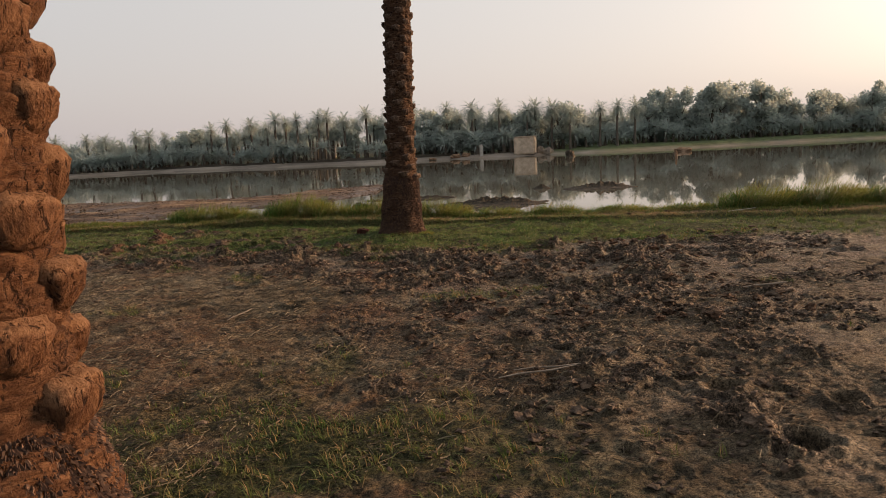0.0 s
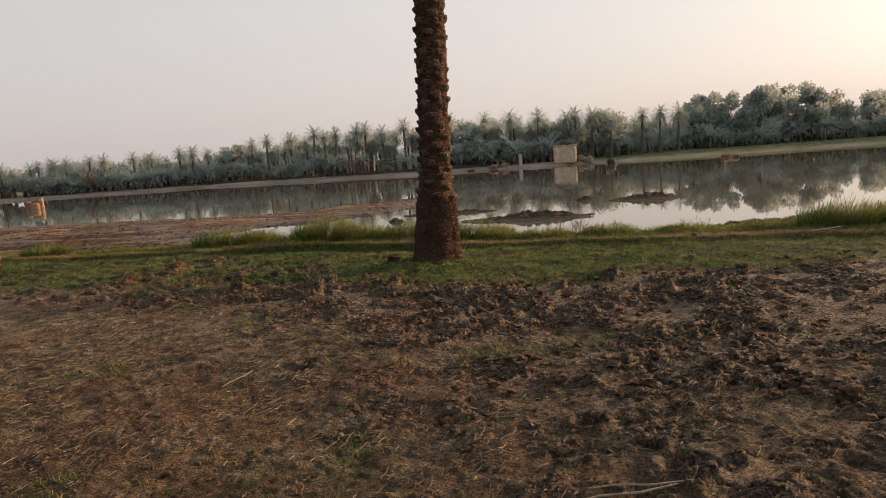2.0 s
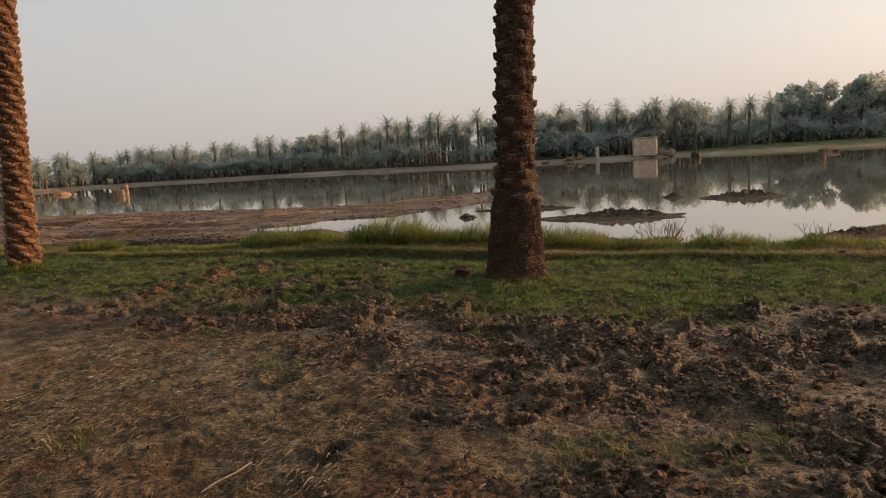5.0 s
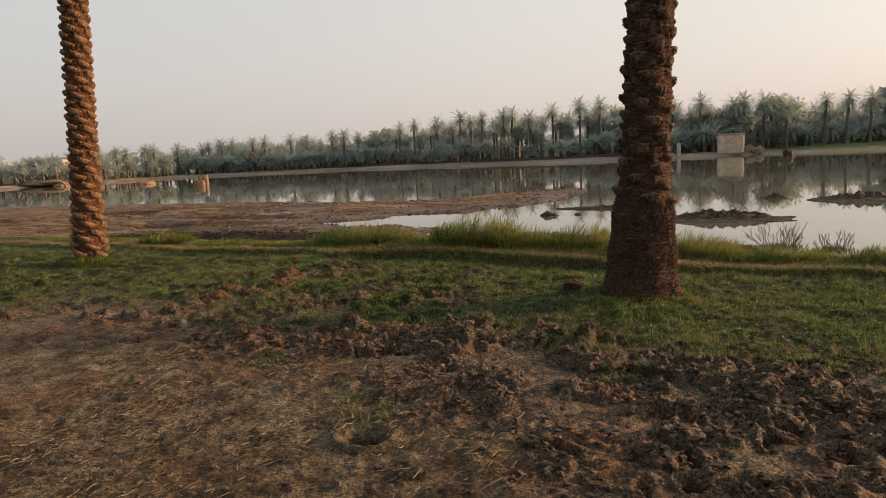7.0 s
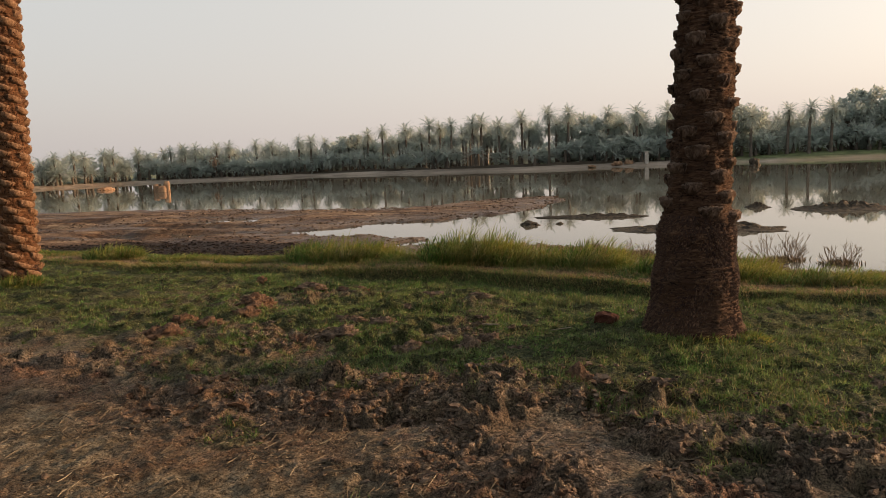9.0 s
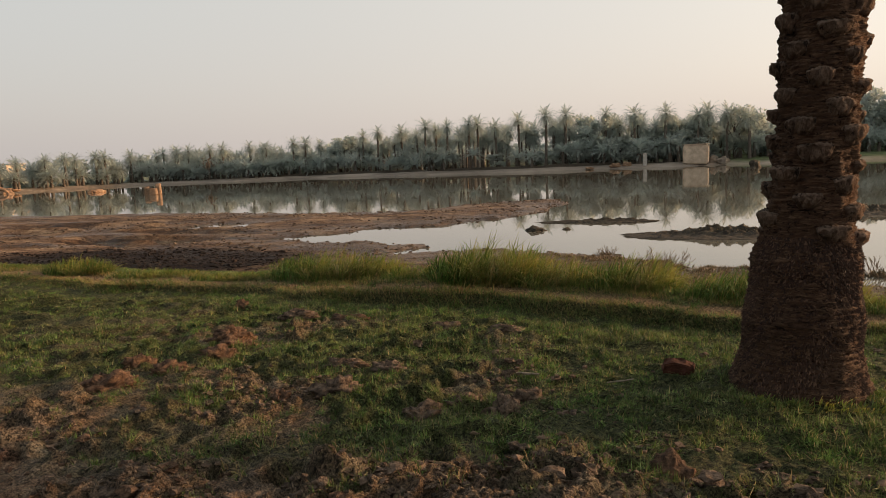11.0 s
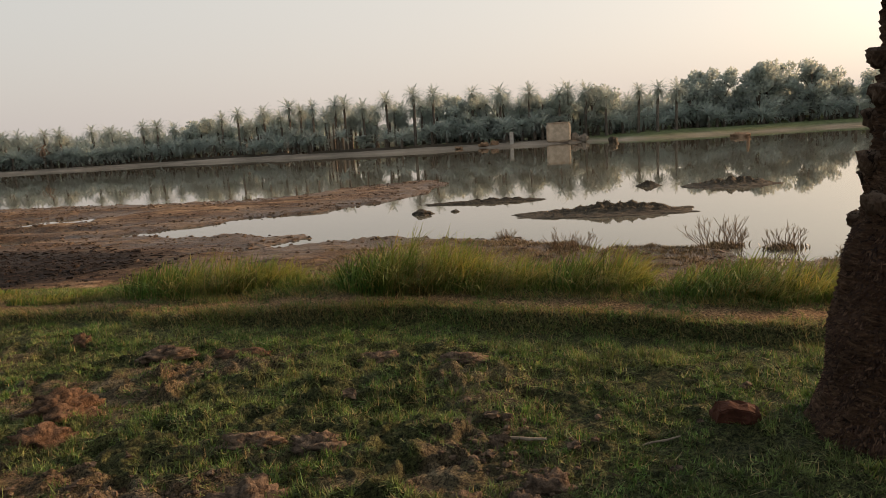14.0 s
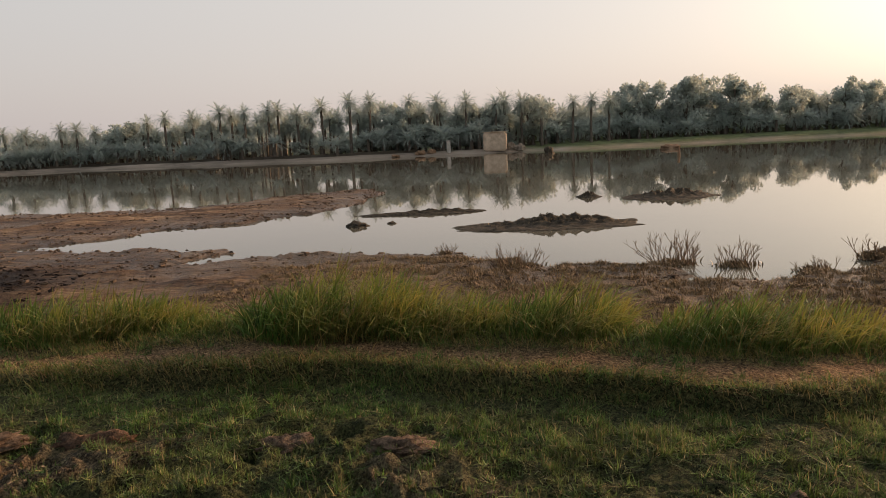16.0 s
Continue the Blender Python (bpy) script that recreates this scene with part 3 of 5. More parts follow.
def ground():
    xs = lines(-6.0, 4.6, 0.03, 1.045, 1.045, -2500, 2500)
    ys = lines(1.6, 13.6, 0.03, 1.1, 1.027, -300, 3000)
    i0, i1 = np.searchsorted(xs, -4.7), np.searchsorted(xs, 2.5)
    j0, j1 = np.searchsorted(ys, 2.1), np.searchsorted(ys, 12.3)
    X, Y = np.meshgrid(xs, ys)
    q = quads(len(xs), len(ys))
    qi, qj = q[:, 0] % len(xs), q[:, 0] // len(xs)
    q = q[~((qi > i0) & (qi < i1 - 1) & (qj > j0) & (qj < j1 - 1))]
    # the trampled ground beside the walk, in finer pieces
    fx, fy = np.linspace(xs[i0], xs[i1], 530), np.linspace(ys[j0], ys[j1], 750)
    U, V = np.meshgrid(fx, fy)
    x, y = np.concatenate([X.ravel(), U.ravel()]), np.concatenate([Y.ravel(), V.ravel()])
    q = np.concatenate([q, quads(530, 750) + X.size])
    z = ground_z(x, y)
    FINE.update(x=fx, y=fy, z=z[X.size:].reshape(750, 530))
    green, path, churn, burn = masks(x, y)
    py, fy = path_y(x), far_y(x)
    flat = smooth(2.0, 4.5, y - py) * (y < fy - 5)
    marsh = smooth(-6.2, -3.6, x + (fbm(x, y, 91) - 0.5) * 3) * smooth(1.0, 1.6, y - py) * (y < 30)
    wet = (1 - smooth(0.05, 0.22, z - WATER)) * flat
    wet = np.maximum(wet, smooth(0.60, 0.68, fbm(x * 0.35, y * 0.8, 73)) * flat * smooth(-14, -20, x) * 0.9)
    bank = smooth(-3, -2, y - fy)
    verge = np.maximum(smooth(15, 24, x + 10 * (fbm(x * 0.05, y * 0.05, 7) - 0.5)) * smooth(1.2, 2.8, y - fy), smooth(14, 24, y - fy) * 0.8)
    damp = (1 - smooth(6.0, 7.8, y + 2.4 * (fbm(x * 0.8, y * 0.8, 58) - 0.5))) * (0.55 + 0.45 * smooth(0.35, 0.6, fbm(x * 1.6, y * 1.6, 59)))
    # crumbling edges lean over a little
    crumble = np.clip(churn + 0.3 * green, 0, 1) * (np.arange(len(x)) >= X.size) * smooth(0.0, 0.2, np.minimum(np.minimum(x - xs[i0], xs[i1] - x), np.minimum(y - ys[j0], ys[j1] - y)))
    sx, sy = (vnoise(x * 21, y * 21, 25) - 0.5) * 0.016 * crumble, (vnoise(x * 21, y * 21, 26) - 0.5) * 0.016 * crumble
    me = mesh_from("ground", np.stack([x + sx, y + sy, z], 1), q, True, M_SOIL,
                   dict(green=green * (y < py + 2.6), path=path * (y < 30), churn=churn * (y < py), burn=burn, flat=flat, marsh=marsh * 0.9, wet=wet,
                        bank=bank, verge=verge, damp=damp, red_tint=1 - 0.85 * smooth(-0.4, 1.6, x + 1.2 * (fbm(x * 0.8, y * 0.8, 27) - 0.5))))
    tagged(new("ground", me), "trampled brown mud, short lawn and reddish mud flats round a pond", "ground", kind="structure")


def soil_z(x, y):
    """The ground's height for small plants and stalks, read off the fine pieces where there are any."""
    fx, fy, fz = FINE["x"], FINE["y"], FINE["z"]
    u, v = (x - fx[0]) / (fx[1] - fx[0]), (y - fy[0]) / (fy[1] - fy[0])
    within = (u > 0) & (u < len(fx) - 1.001) & (v > 0) & (v < len(fy) - 1.001)
    z = np.empty(len(x))
    i, j = np.floor(u[within]).astype(int), np.floor(v[within]).astype(int)
    a, b = u[within] - i, v[within] - j
    z[within] = (fz[j, i] * (1 - a) + fz[j, i + 1] * a) * (1 - b) + (fz[j + 1, i] * (1 - a) + fz[j + 1, i + 1] * a) * b
    z[~within] = ground_z(x[~within], y[~within])
    return z


def pond():
    xs, ys = np.linspace(-520, 420, 40), np.linspace(16.5, 150, 30)
    X, Y = np.meshgrid(xs, ys)
    i = (np.arange(29)[:, None] * 40 + np.arange(39)[None, :]).ravel()
    me = mesh_from("water", np.stack([X.ravel(), Y.ravel(), np.full(X.size, WATER)], 1), np.stack([i, i + 1, i + 41, i + 40], 1), True, M_WATER)
    tagged(new("water", me), "still murky pond water mirroring the evening sky", "water", kind="structure")


ground()
pond()


# ---------------------------------------------------------------- palms
def tube(rings, sides=8):
    """Vertices and quads of a tube through rings of (centre, radius)."""
    a = np.linspace(0, 2 * np.pi, sides, endpoint=False)
    v = np.concatenate([np.stack([c[0] + r * np.cos(a), c[1] + r * np.sin(a), np.full(sides, c[2])], 1) for c, r in rings])
    q = [(k * sides + j, k * sides + (j + 1) % sides, (k + 1) * sides + (j + 1) % sides, (k + 1) * sides + j)
         for k in range(len(rings) - 1) for j in range(sides)]
    return v, np.array(q)


def crown_mesh(name, fronds, length, seed, mat, leaflets=8, wide=0.34, droop=1.0, lowest=-55):
    """Feathered palm fronds arching out of one point at the origin."""
    r = np.random.default_rng(seed)
    V, T, count = [], [], 0
    for k in range(fronds):
        az = k * 2.39996 + r.uniform(-0.2, 0.2)
        el = radians(70 + (lowest - 70) * ((k + 0.5) / fronds) ** 0.8 + r.uniform(-7, 7))
        ln = length * r.uniform(0.82, 1.08)
        s = np.linspace(0, 1, leaflets + 2)
        bend = droop * (0.45 + 0.75 * np.cos(el))
        ang = el - bend * s ** 1.5
        step = ln / (leaflets + 1)
        rad = np.concatenate([[0.05], 0.05 + np.cumsum(np.cos(ang[:-1]) * step)])
        hgt = np.concatenate([[0.0], np.cumsum(np.sin(ang[:-1]) * step)])
        out, side = np.array([np.cos(az), np.sin(az), 0]), np.array([-np.sin(az), np.cos(az), 0])
        spine = rad[:, None] * out + hgt[:, None] * np.array([0, 0, 1.0])
        w = 0.035 * (1 - 0.8 * s)[:, None] * side
        n = leaflets + 2
        V += [spine - w, spine + w]
        T += [(count + j, count + n + j, count + j + 1) for j in range(n - 1)] + [(count + n + j, count + n + j + 1, count + j + 1) for j in range(n - 1)]
        count += 2 * n
        for sgn in (-1, 1):
            j = np.arange(2, n)
            ll = ln * 0.20 * np.sin(np.pi * (0.18 + 0.78 * s[j])) * r.uniform(0.8, 1.2, len(j)) + 0.08
            tang = spine[j] - spine[j - 1]
            tang /= np.linalg.norm(tang, axis=1)[:, None]
            up = np.cross(side, tang) * -1
            tip = spine[j] + ll[:, None] * (0.60 * sgn * side + 0.70 * tang + r.uniform(-0.1, 0.45, len(j))[:, None] * up - np.array([0, 0, 0.18]))
            a, b = spine[j] - tang * wide * 0.5, spine[j] + tang * wide * 0.5
            m = len(j)
            V += [a, b, tip]
            T += [(count + q, count + m + q, count + 2 * m + q) for q in range(m)]
            count += 3 * m
    return mesh_from(name, np.concatenate(V), np.array(T), False, mat)


CROWNS = [crown_mesh("crown", 60, 2.25, s, M_HAZYFROND, 9, 0.19, droop=d, lowest=lo) for s, d, lo in ((1, 0.85, -60), (2, 1.05, -70), (3, 0.75, -50), (4, 0.95, -65))]
BUSHY = [crown_mesh("crown", 40, 2.7, s, M_HAZYFROND, 9, 0.24, droop=0.9, lowest=-5) for s in (5, 6)]
DRYCROWN = crown_mesh("crown", 22, 2.1, 9, M_DRYFROND, droop=1.8, lowest=-80)
NEARCROWN = crown_mesh("crown", 46, 3.4, 12, M_HAZYFROND, leaflets=24, wide=0.05, droop=0.8, lowest=-20)


def boot_mesh(seed, radius, half, tall, deep, mat, slope=0.35, rounded=False):
    """The sawn-off base of a leaf: a stub that widens upwards out of a trunk of that radius, with a rough slanting cut on top.
    Origin on the trunk's axis at the height of the cut's outer edge."""
    r = np.random.default_rng(seed)
    cols, V, worn = 19, [], []
    shape = [(-0.4, -1.05), (0.08, -0.95), (0.40, -0.76), (0.76, -0.48), (0.94, -0.22), (1.0, 0.0), (0.95, 0.12), (0.74, 0.14 + 0.30 * slope), (0.36, 0.10 + 0.62 * slope), (0.05, 0.10 + 0.9 * slope), (-0.4, 0.1 + slope)]
    if rounded:
        shape = [(-0.4, -1.0), (0.35, -0.86), (0.72, -0.64), (0.95, -0.38), (1.0, -0.10), (0.93, 0.12), (0.76, 0.20), (0.5, 0.14), (0.15, 0.10), (-0.4, 0.2)]
    rows = len(shape)
    peak, skew = r.uniform(0.10, 0.30), r.uniform(-0.25, 0.25)
    for i in range(cols):
        u = -1 + 2 * i / (cols - 1)
        bulge = max(1 - abs(u) ** (2.4 if rounded else 4.0), 0.0) ** 0.7
        rise = (0.1 if rounded else 1.0) * (peak * (1 - min(abs(u - skew), 1.0)) + r.uniform(-0.05, 0.05))
        groove = 1 - 0.16 * max(noise.noise(Vector((u * 7.0 + seed * 3.7, seed, 0))), 0.0)
        for off, z in shape:
            p = Vector((u * 3.1 + seed * 7.7, off * 2.3, z * 2.1))
            rough = 0.016 * noise.fractal(p * 1.3, 0.6, 2.0, 4) + 0.010 * noise.noise(p * 5.0)
            rr = radius + (deep * off * bulge * groove + rough * bulge - 0.06 * (bulge == 0.0) if off > 0 else -0.06)
            a = u * half * (0.80 + 0.20 * min(z + 1.0, 1.0)) + 0.02 * noise.noise(p * 2.0)
            V.append((rr * math.cos(a), rr * math.sin(a), tall * (z * (0.45 + 0.55 * bulge) + rise * max(off, 0.0) * (z > -0.3)) + 0.012 * noise.noise(p * 3.0) * (off > 0)))
            worn.append(1.0 if z >= 0.1 and off > 0 else 0.0)
    Q = [(i * rows + j, (i + 1) * rows + j, (i + 1) * rows + j + 1, i * rows + j + 1) for i in range(cols - 1) for j in range(rows - 1)]
    return mesh_from("leaf_base", V, np.array(Q), True, mat, dict(worn=worn))


def trunk_mesh(profile, lean, seed, mat, ring=0.035, sides=80):
    """A trunk with the cracked rings and blocks of old leaf scars."""
    zs = np.concatenate([np.arange(0, 4.6, 0.0125), np.arange(4.6, profile[-1][0] + 0.01, 0.1)])
    rad = np.interp(zs, [p[0] for p in profile], [p[1] for p in profile])
    a = np.linspace(0, 2 * np.pi, sides, endpoint=False)
    A, Z = np.meshgrid(a, zs)
    C, S = np.cos(A), np.sin(A)
    wob = 0.05 * (fbm(C * 2 + 9, Z * 3 + S * 2, seed) - 0.5) + 0.03 * (fbm(C * 6, Z * 10 + S * 6, seed + 3) - 0.5)
    turn = (Z + 0.02 * (fbm(C * 2.5 + 3, Z * 4 + S * 2.5, seed + 5) - 0.5) * 2) / ring
    step = (turn - np.floor(turn))
    split = smooth(0.0, 0.12, np.abs(fbm(C * 5 + np.floor(turn) * 3.3, S * 5, seed + 8, 2) - 0.5))
    wob = wob + 0.018 * (step - 0.5) - 0.014 * (1 - split) + 0.014 * (fbm(C * 16, Z * 45 + S * 16, seed + 9, 2) - 0.5)
    Rr = rad[:, None] + wob
    v = np.stack([Rr * C + lean[0] * Z, Rr * S + lean[1] * Z, Z - 0.08], 2).reshape(-1, 3)
    i = (np.arange(len(zs) - 1)[:, None] * sides + np.arange(sides)[None, :])
    j = (np.arange(len(zs) - 1)[:, None] * sides + (np.arange(sides)[None, :] + 1) % sides)
    return mesh_from("trunk", v, np.stack([i.ravel(), j.ravel(), j.ravel() + sides, i.ravel() + sides], 1), True, mat)


def fibres_mesh(profile, lean, z0, z1, count, size, seed):
    """The mat of short dead root tips round the foot of a palm."""
    r = np.random.default_rng(seed)
    z = z0 + (z1 - z0) * r.random(count) ** 1.1
    a = r.uniform(0, 2 * np.pi, count)
    rad = np.interp(z, [p[0] for p in profile], [p[1] for p in profile]) - 0.01
    out = np.stack([np.cos(a), np.sin(a), np.zeros(count)], 1)
    side = np.stack([-np.sin(a), np.cos(a), np.zeros(count)], 1)
    base = out * rad[:, None] + np.stack([lean[0] * z, lean[1] * z, z - 0.08], 1)
    ln = size * r.uniform(0.5, 1.4, count)[:, None]
    w = side * (0.0068 * r.uniform(0.6, 1.5, count))[:, None]
    tip = base + out * ln * r.uniform(0.5, 0.9, count)[:, None] + side * ln * r.uniform(-0.5, 0.5, count)[:, None] + np.array([0, 0, 1.0]) * ln * r.uniform(-0.9, 0.25, count)[:, None]
    rise = np.array([0, 0, 0.008])
    v = np.stack([base - w, base + w, base + rise * 1.5, tip], 1).reshape(-1, 3)
    k = np.arange(count)[:, None] * 4
    return mesh_from("root_mat", v, np.concatenate([k + [0, 1, 3], k + [1, 2, 3], k + [2, 0, 3]]), False, M_FIBRE)


def near_palm(where, profile, lean, start, dz, boots, fibre_top, fibre_count, label, seed, rough_top, mat, ring, spiral=0.0, sink=0.0):
    r = random.Random(seed)
    z_foot = float(ground_z(np.array([where[0]]), np.array([where[1]]))[0]) - sink
    palm = new("date_palm")
    palm.matrix_world = pose(where[0], where[1], z_foot)
    tagged(palm, label, "palm tree", "date palms by the path")
    part("trunk", trunk_mesh(profile, lean, seed, mat, ring), palm)
    fib = part("root_mat", fibres_mesh(profile, lean, 0.03, fibre_top, fibre_count, 0.020, seed), palm, "dense mat of dark dead root tips")
    tagged(fib, kind="stuff")
    z, k, top = start, 0, profile[-1][0]
    while z < min(top - 0.05, rough_top):
        rad, me = boots[k % len(boots)]
        s = np.interp(z, [p[0] for p in profile], [p[1] for p in profile]) / rad
        ob = part("leaf_base", me, palm)
        turn, jitter = math.degrees(k * 2.39996), 3 if spiral else 8
        ob.matrix_basis = Matrix.Translation((lean[0] * z, lean[1] * z, z - 0.08)) @ pose(0, 0, 0, 0, 0, turn + r.uniform(-jitter, jitter)) \
            @ pose(0, 0, 0, spiral + r.uniform(-3, 3), r.uniform(-3, 3), 0) @ Matrix.Diagonal((s, s, r.uniform(0.85, 1.15), 1))
        z += dz * r.uniform(0.9, 1.1)
        k += 1
    crown = part("crown", NEARCROWN, palm, "arching green feathered fronds")
    crown.matrix_basis = pose(lean[0] * top, lean[1] * top, top - 0.1)
    return palm


BOOTS_LEDGE = [(0.2, boot_mesh(s, 0.2, 0.34 + 0.06 * (s % 3), 0.075, 0.034 + 0.010 * (s % 2), M_SHADEBOOT, 0.3)) for s in range(11, 17)]
BOOTS_THICK = [(0.29, boot_mesh(s, 0.29, 0.42 + 0.08 * (s % 3), 0.13, 0.062 + 0.016 * (s % 2), M_BOOT, 0.5)) for s in range(21, 27)]
BOOTS_TIGHT = [(0.2, boot_mesh(s, 0.2, 0.62, 0.080, 0.052, M_TANBOOT, rounded=True)) for s in range(31, 35)]

near_palm((-0.66, 10.75), [(0, 0.42), (0.12, 0.40), (0.25, 0.355), (0.38, 0.325), (0.58, 0.33), (0.75, 0.295), (0.93, 0.295), (1.08, 0.252), (1.4, 0.222), (2.0, 0.212), (3.5, 0.20), (9.0, 0.18)],
          (0.036, 0.0), 1.06, 0.033, BOOTS_LEDGE, 1.07, 30000, "dark ringed date palm with a shaggy fibrous foot in the lawn", 3, 4.8, M_SHADEBARK, 0.034, sink=0.09)
near_palm((-1.62, 2.12), [(0, 0.48), (0.2, 0.45), (0.4, 0.41), (0.6, 0.35), (0.8, 0.31), (1.2, 0.285), (2.0, 0.27), (8.6, 0.22)],
          (0.034, 0.0), 0.78, 0.046, BOOTS_THICK, 0.70, 14000, "thick orange-brown date palm trunk with bulging cut leaf bases", 5, 3.0, M_SUNBARK, 0.055)
near_palm((-9.45, 13.0), [(0, 0.245), (0.3, 0.235), (0.8, 0.215), (1.5, 0.195), (4, 0.185), (9.2, 0.17)],
          (0.072, 0.0), 0.25, 0.030, BOOTS_TIGHT, 0.35, 2500, "orange-brown date palm trunk with tight spiral ridges in the grass", 7, 5.6, M_SUNBARK, 0.05, spiral=-22.0)


def far_trunk(height, seed):
    r = np.random.default_rng(seed)
    zs = np.linspace(0, height, int(height / 0.45) + 2)
    rings = []
    for k, z in enumerate(zs):
        rings.append(((0.10 * math.sin(z * 0.4 + seed), 0.08 * math.cos(z * 0.3 + seed), z), (0.24 if k % 2 else 0.19) + 0.12 * math.exp(-z)))
    v, q = tube(rings, 7)
    return mesh_from("trunk", v, q, True, M_FARBARK)


FAR_TRUNKS = {h: far_trunk(h, h) for h in (2, 4, 5, 6, 7, 8, 9)}


def far_palm(x, y, top, seed, dry=False):
    """A palm of the grove whose crown reaches that height over the water."""
    r = random.Random(seed)
    foot = float(ground_z(np.array([x]), np.array([y]))[0])
    tall = max(top - 1.6 - (foot - WATER), 1.2)
    h = min(FAR_TRUNKS, key=lambda q: abs(q - tall))
    palm = new("date_palm")
    palm.matrix_world = pose(x, y, foot - 0.05, 0, 0, r.uniform(0, 360))
    tagged(palm, "withered brown date palm among the far grove" if dry else ("tall grey-green date palm in the hazy far grove" if top > 7 else "low bushy date palm in the hazy far grove"),
           "palm tree", "date palms of the far grove")
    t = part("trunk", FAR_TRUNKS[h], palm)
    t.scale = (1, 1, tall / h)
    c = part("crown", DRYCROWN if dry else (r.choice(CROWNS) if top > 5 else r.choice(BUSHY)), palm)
    s = r.uniform(0.85, 1.12)
    c.matrix_basis = pose(0.10 * math.sin(h * 0.4 + h), 0.08 * math.cos(h * 0.3 + h), tall - 0.05, r.uniform(-6, 6), r.uniform(-6, 6), r.uniform(0, 360)) @ Matrix.Diagonal((s, s, s, 1))


TALL = [(-110.5, 6.6), (-109, 7.0), (-108, 7.3), (-106.8, 7.0), (-105.6, 7.4), (-104.4, 7.2), (-102.6, 7.6), (-100.4, 7.6), (-97.9, 8.0), (-95.3, 8.4), (-93.2, 7.7), (-91.4, 8.2), (-87, 8.4), (-83.1, 8.3), (-76.2, 8.5), (-71.3, 8.0), (-66.2, 8.8), (-64.1, 8.7), (-60.2, 8.2),
        (-48.8, 9.4), (-44.6, 10.0), (-39, 9.8), (-35.2, 8.9), (-32.5, 10.2), (-30.4, 9.6), (-27.7, 9.9), (-23.5, 10.2), (-21.9, 10.1), (-17.9, 9.2), (-13.6, 10.1),
        (-8.5, 10.6), (-5, 10.6), (2, 10.5), (6.6, 10), (11.8, 9.9), (16.9, 9.2), (18.6, 9.8), (21.9, 9.4), (24.8, 8.3), (30.3, 8.9), (33.1, 9), (36.8, 8.9)]
for k, (x, top) in enumerate(TALL):
    far_palm(x, far_y(x) + 9 + (k * 7 % 5) * 0.6, top + 0.7, k)
pr = random.Random(4)
BACK_ROW = []
x = -125.0
while x < 118:
    for row in range(3):
        px = x + pr.uniform(-1.6, 1.6)
        back_off = 7.5 + 7 * row + pr.uniform(-2, 2) + (7 if px > 22 else 0)
        crest = float(np.interp(px, [p[0] for p in TALL], [p[1] for p in TALL]))
        top = pr.uniform(3.2, 5.8) if row == 0 else crest - pr.uniform(0.9, 2.9) if row == 1 else crest + pr.uniform(-1.5, 0.1)
        if -4 > px > -26 and row == 0 and pr.random() < 0.6:
            continue
        if 14 < px < 24 and row == 0:
            continue
        if row == 2:
            BACK_ROW.append((px, float(far_y(px)) + back_off, top))
        else:
            far_palm(px, float(far_y(px)) + back_off, top, int(px * 50) + row, dry=False)
    x += pr.uniform(1.15, 1.9)


def corners_and_faces(me):
    v = np.empty(len(me.vertices) * 3, np.float32)
    me.vertices.foreach_get("co", v)
    f = np.empty(len(me.loops), np.int32)
    me.loops.foreach_get("vertex_index", f)
    return v.reshape(-1, 3), f.reshape(len(me.polygons), -1)


def back_row():
    """The crowns and trunks of the last row of the grove, which nobody could count."""
    r = random.Random(77)
    crowns = [corners_and_faces(me) for me in CROWNS]
    stem_v, stem_f = tube([((0, 0, 0), 0.28), ((0, 0, 0.5), 0.2), ((0, 0, 1), 0.2)], 6)
    for name, label, mat in (("grove_crowns", "hazy grey-green crowns of the last palms of the grove", M_HAZYFROND), ("grove_trunks", "pale trunks of the last palms of the grove", M_FARBARK)):
        V, F, base = [], [], 0
        for px, py, top in BACK_ROW:
            foot = foot_height(px, py)
            tall = max(top - 1.6 - (foot - WATER), 1.2)
            a = r.uniform(0, 2 * math.pi)
            if mat is M_HAZYFROND:
                v, f = r.choice(crowns)
                turn = np.array([[math.cos(a), -math.sin(a), 0], [math.sin(a), math.cos(a), 0], [0, 0, 1]])
                v = v @ turn.T * r.uniform(0.9, 1.15) + np.array([px, py, foot + tall])
            else:
                v, f = stem_v * np.array([1, 1, tall]) + np.array([px, py, foot - 0.05]), stem_f
            V.append(v)
            F.append(f + base)
            base += len(v)
        tagged(new(name, mesh_from(name, np.concatenate(V), np.concatenate(F), False, mat)), label, "palm grove", kind="stuff")


def foot_height(x, y):
    return float(ground_z(np.array([float(x)]), np.array([float(y)]))[0])


back_row()
lr = random.Random(6)
for k in range(46):
    px = lr.uniform(-111, -58)
    far_palm(px, float(far_y(px)) + lr.uniform(5.5, 9.0), lr.uniform(2.6, 4.6), 950 + k)
far_palm(-84.0, far_y(-84.0) + 5.0, 6.3, 901, dry=True)


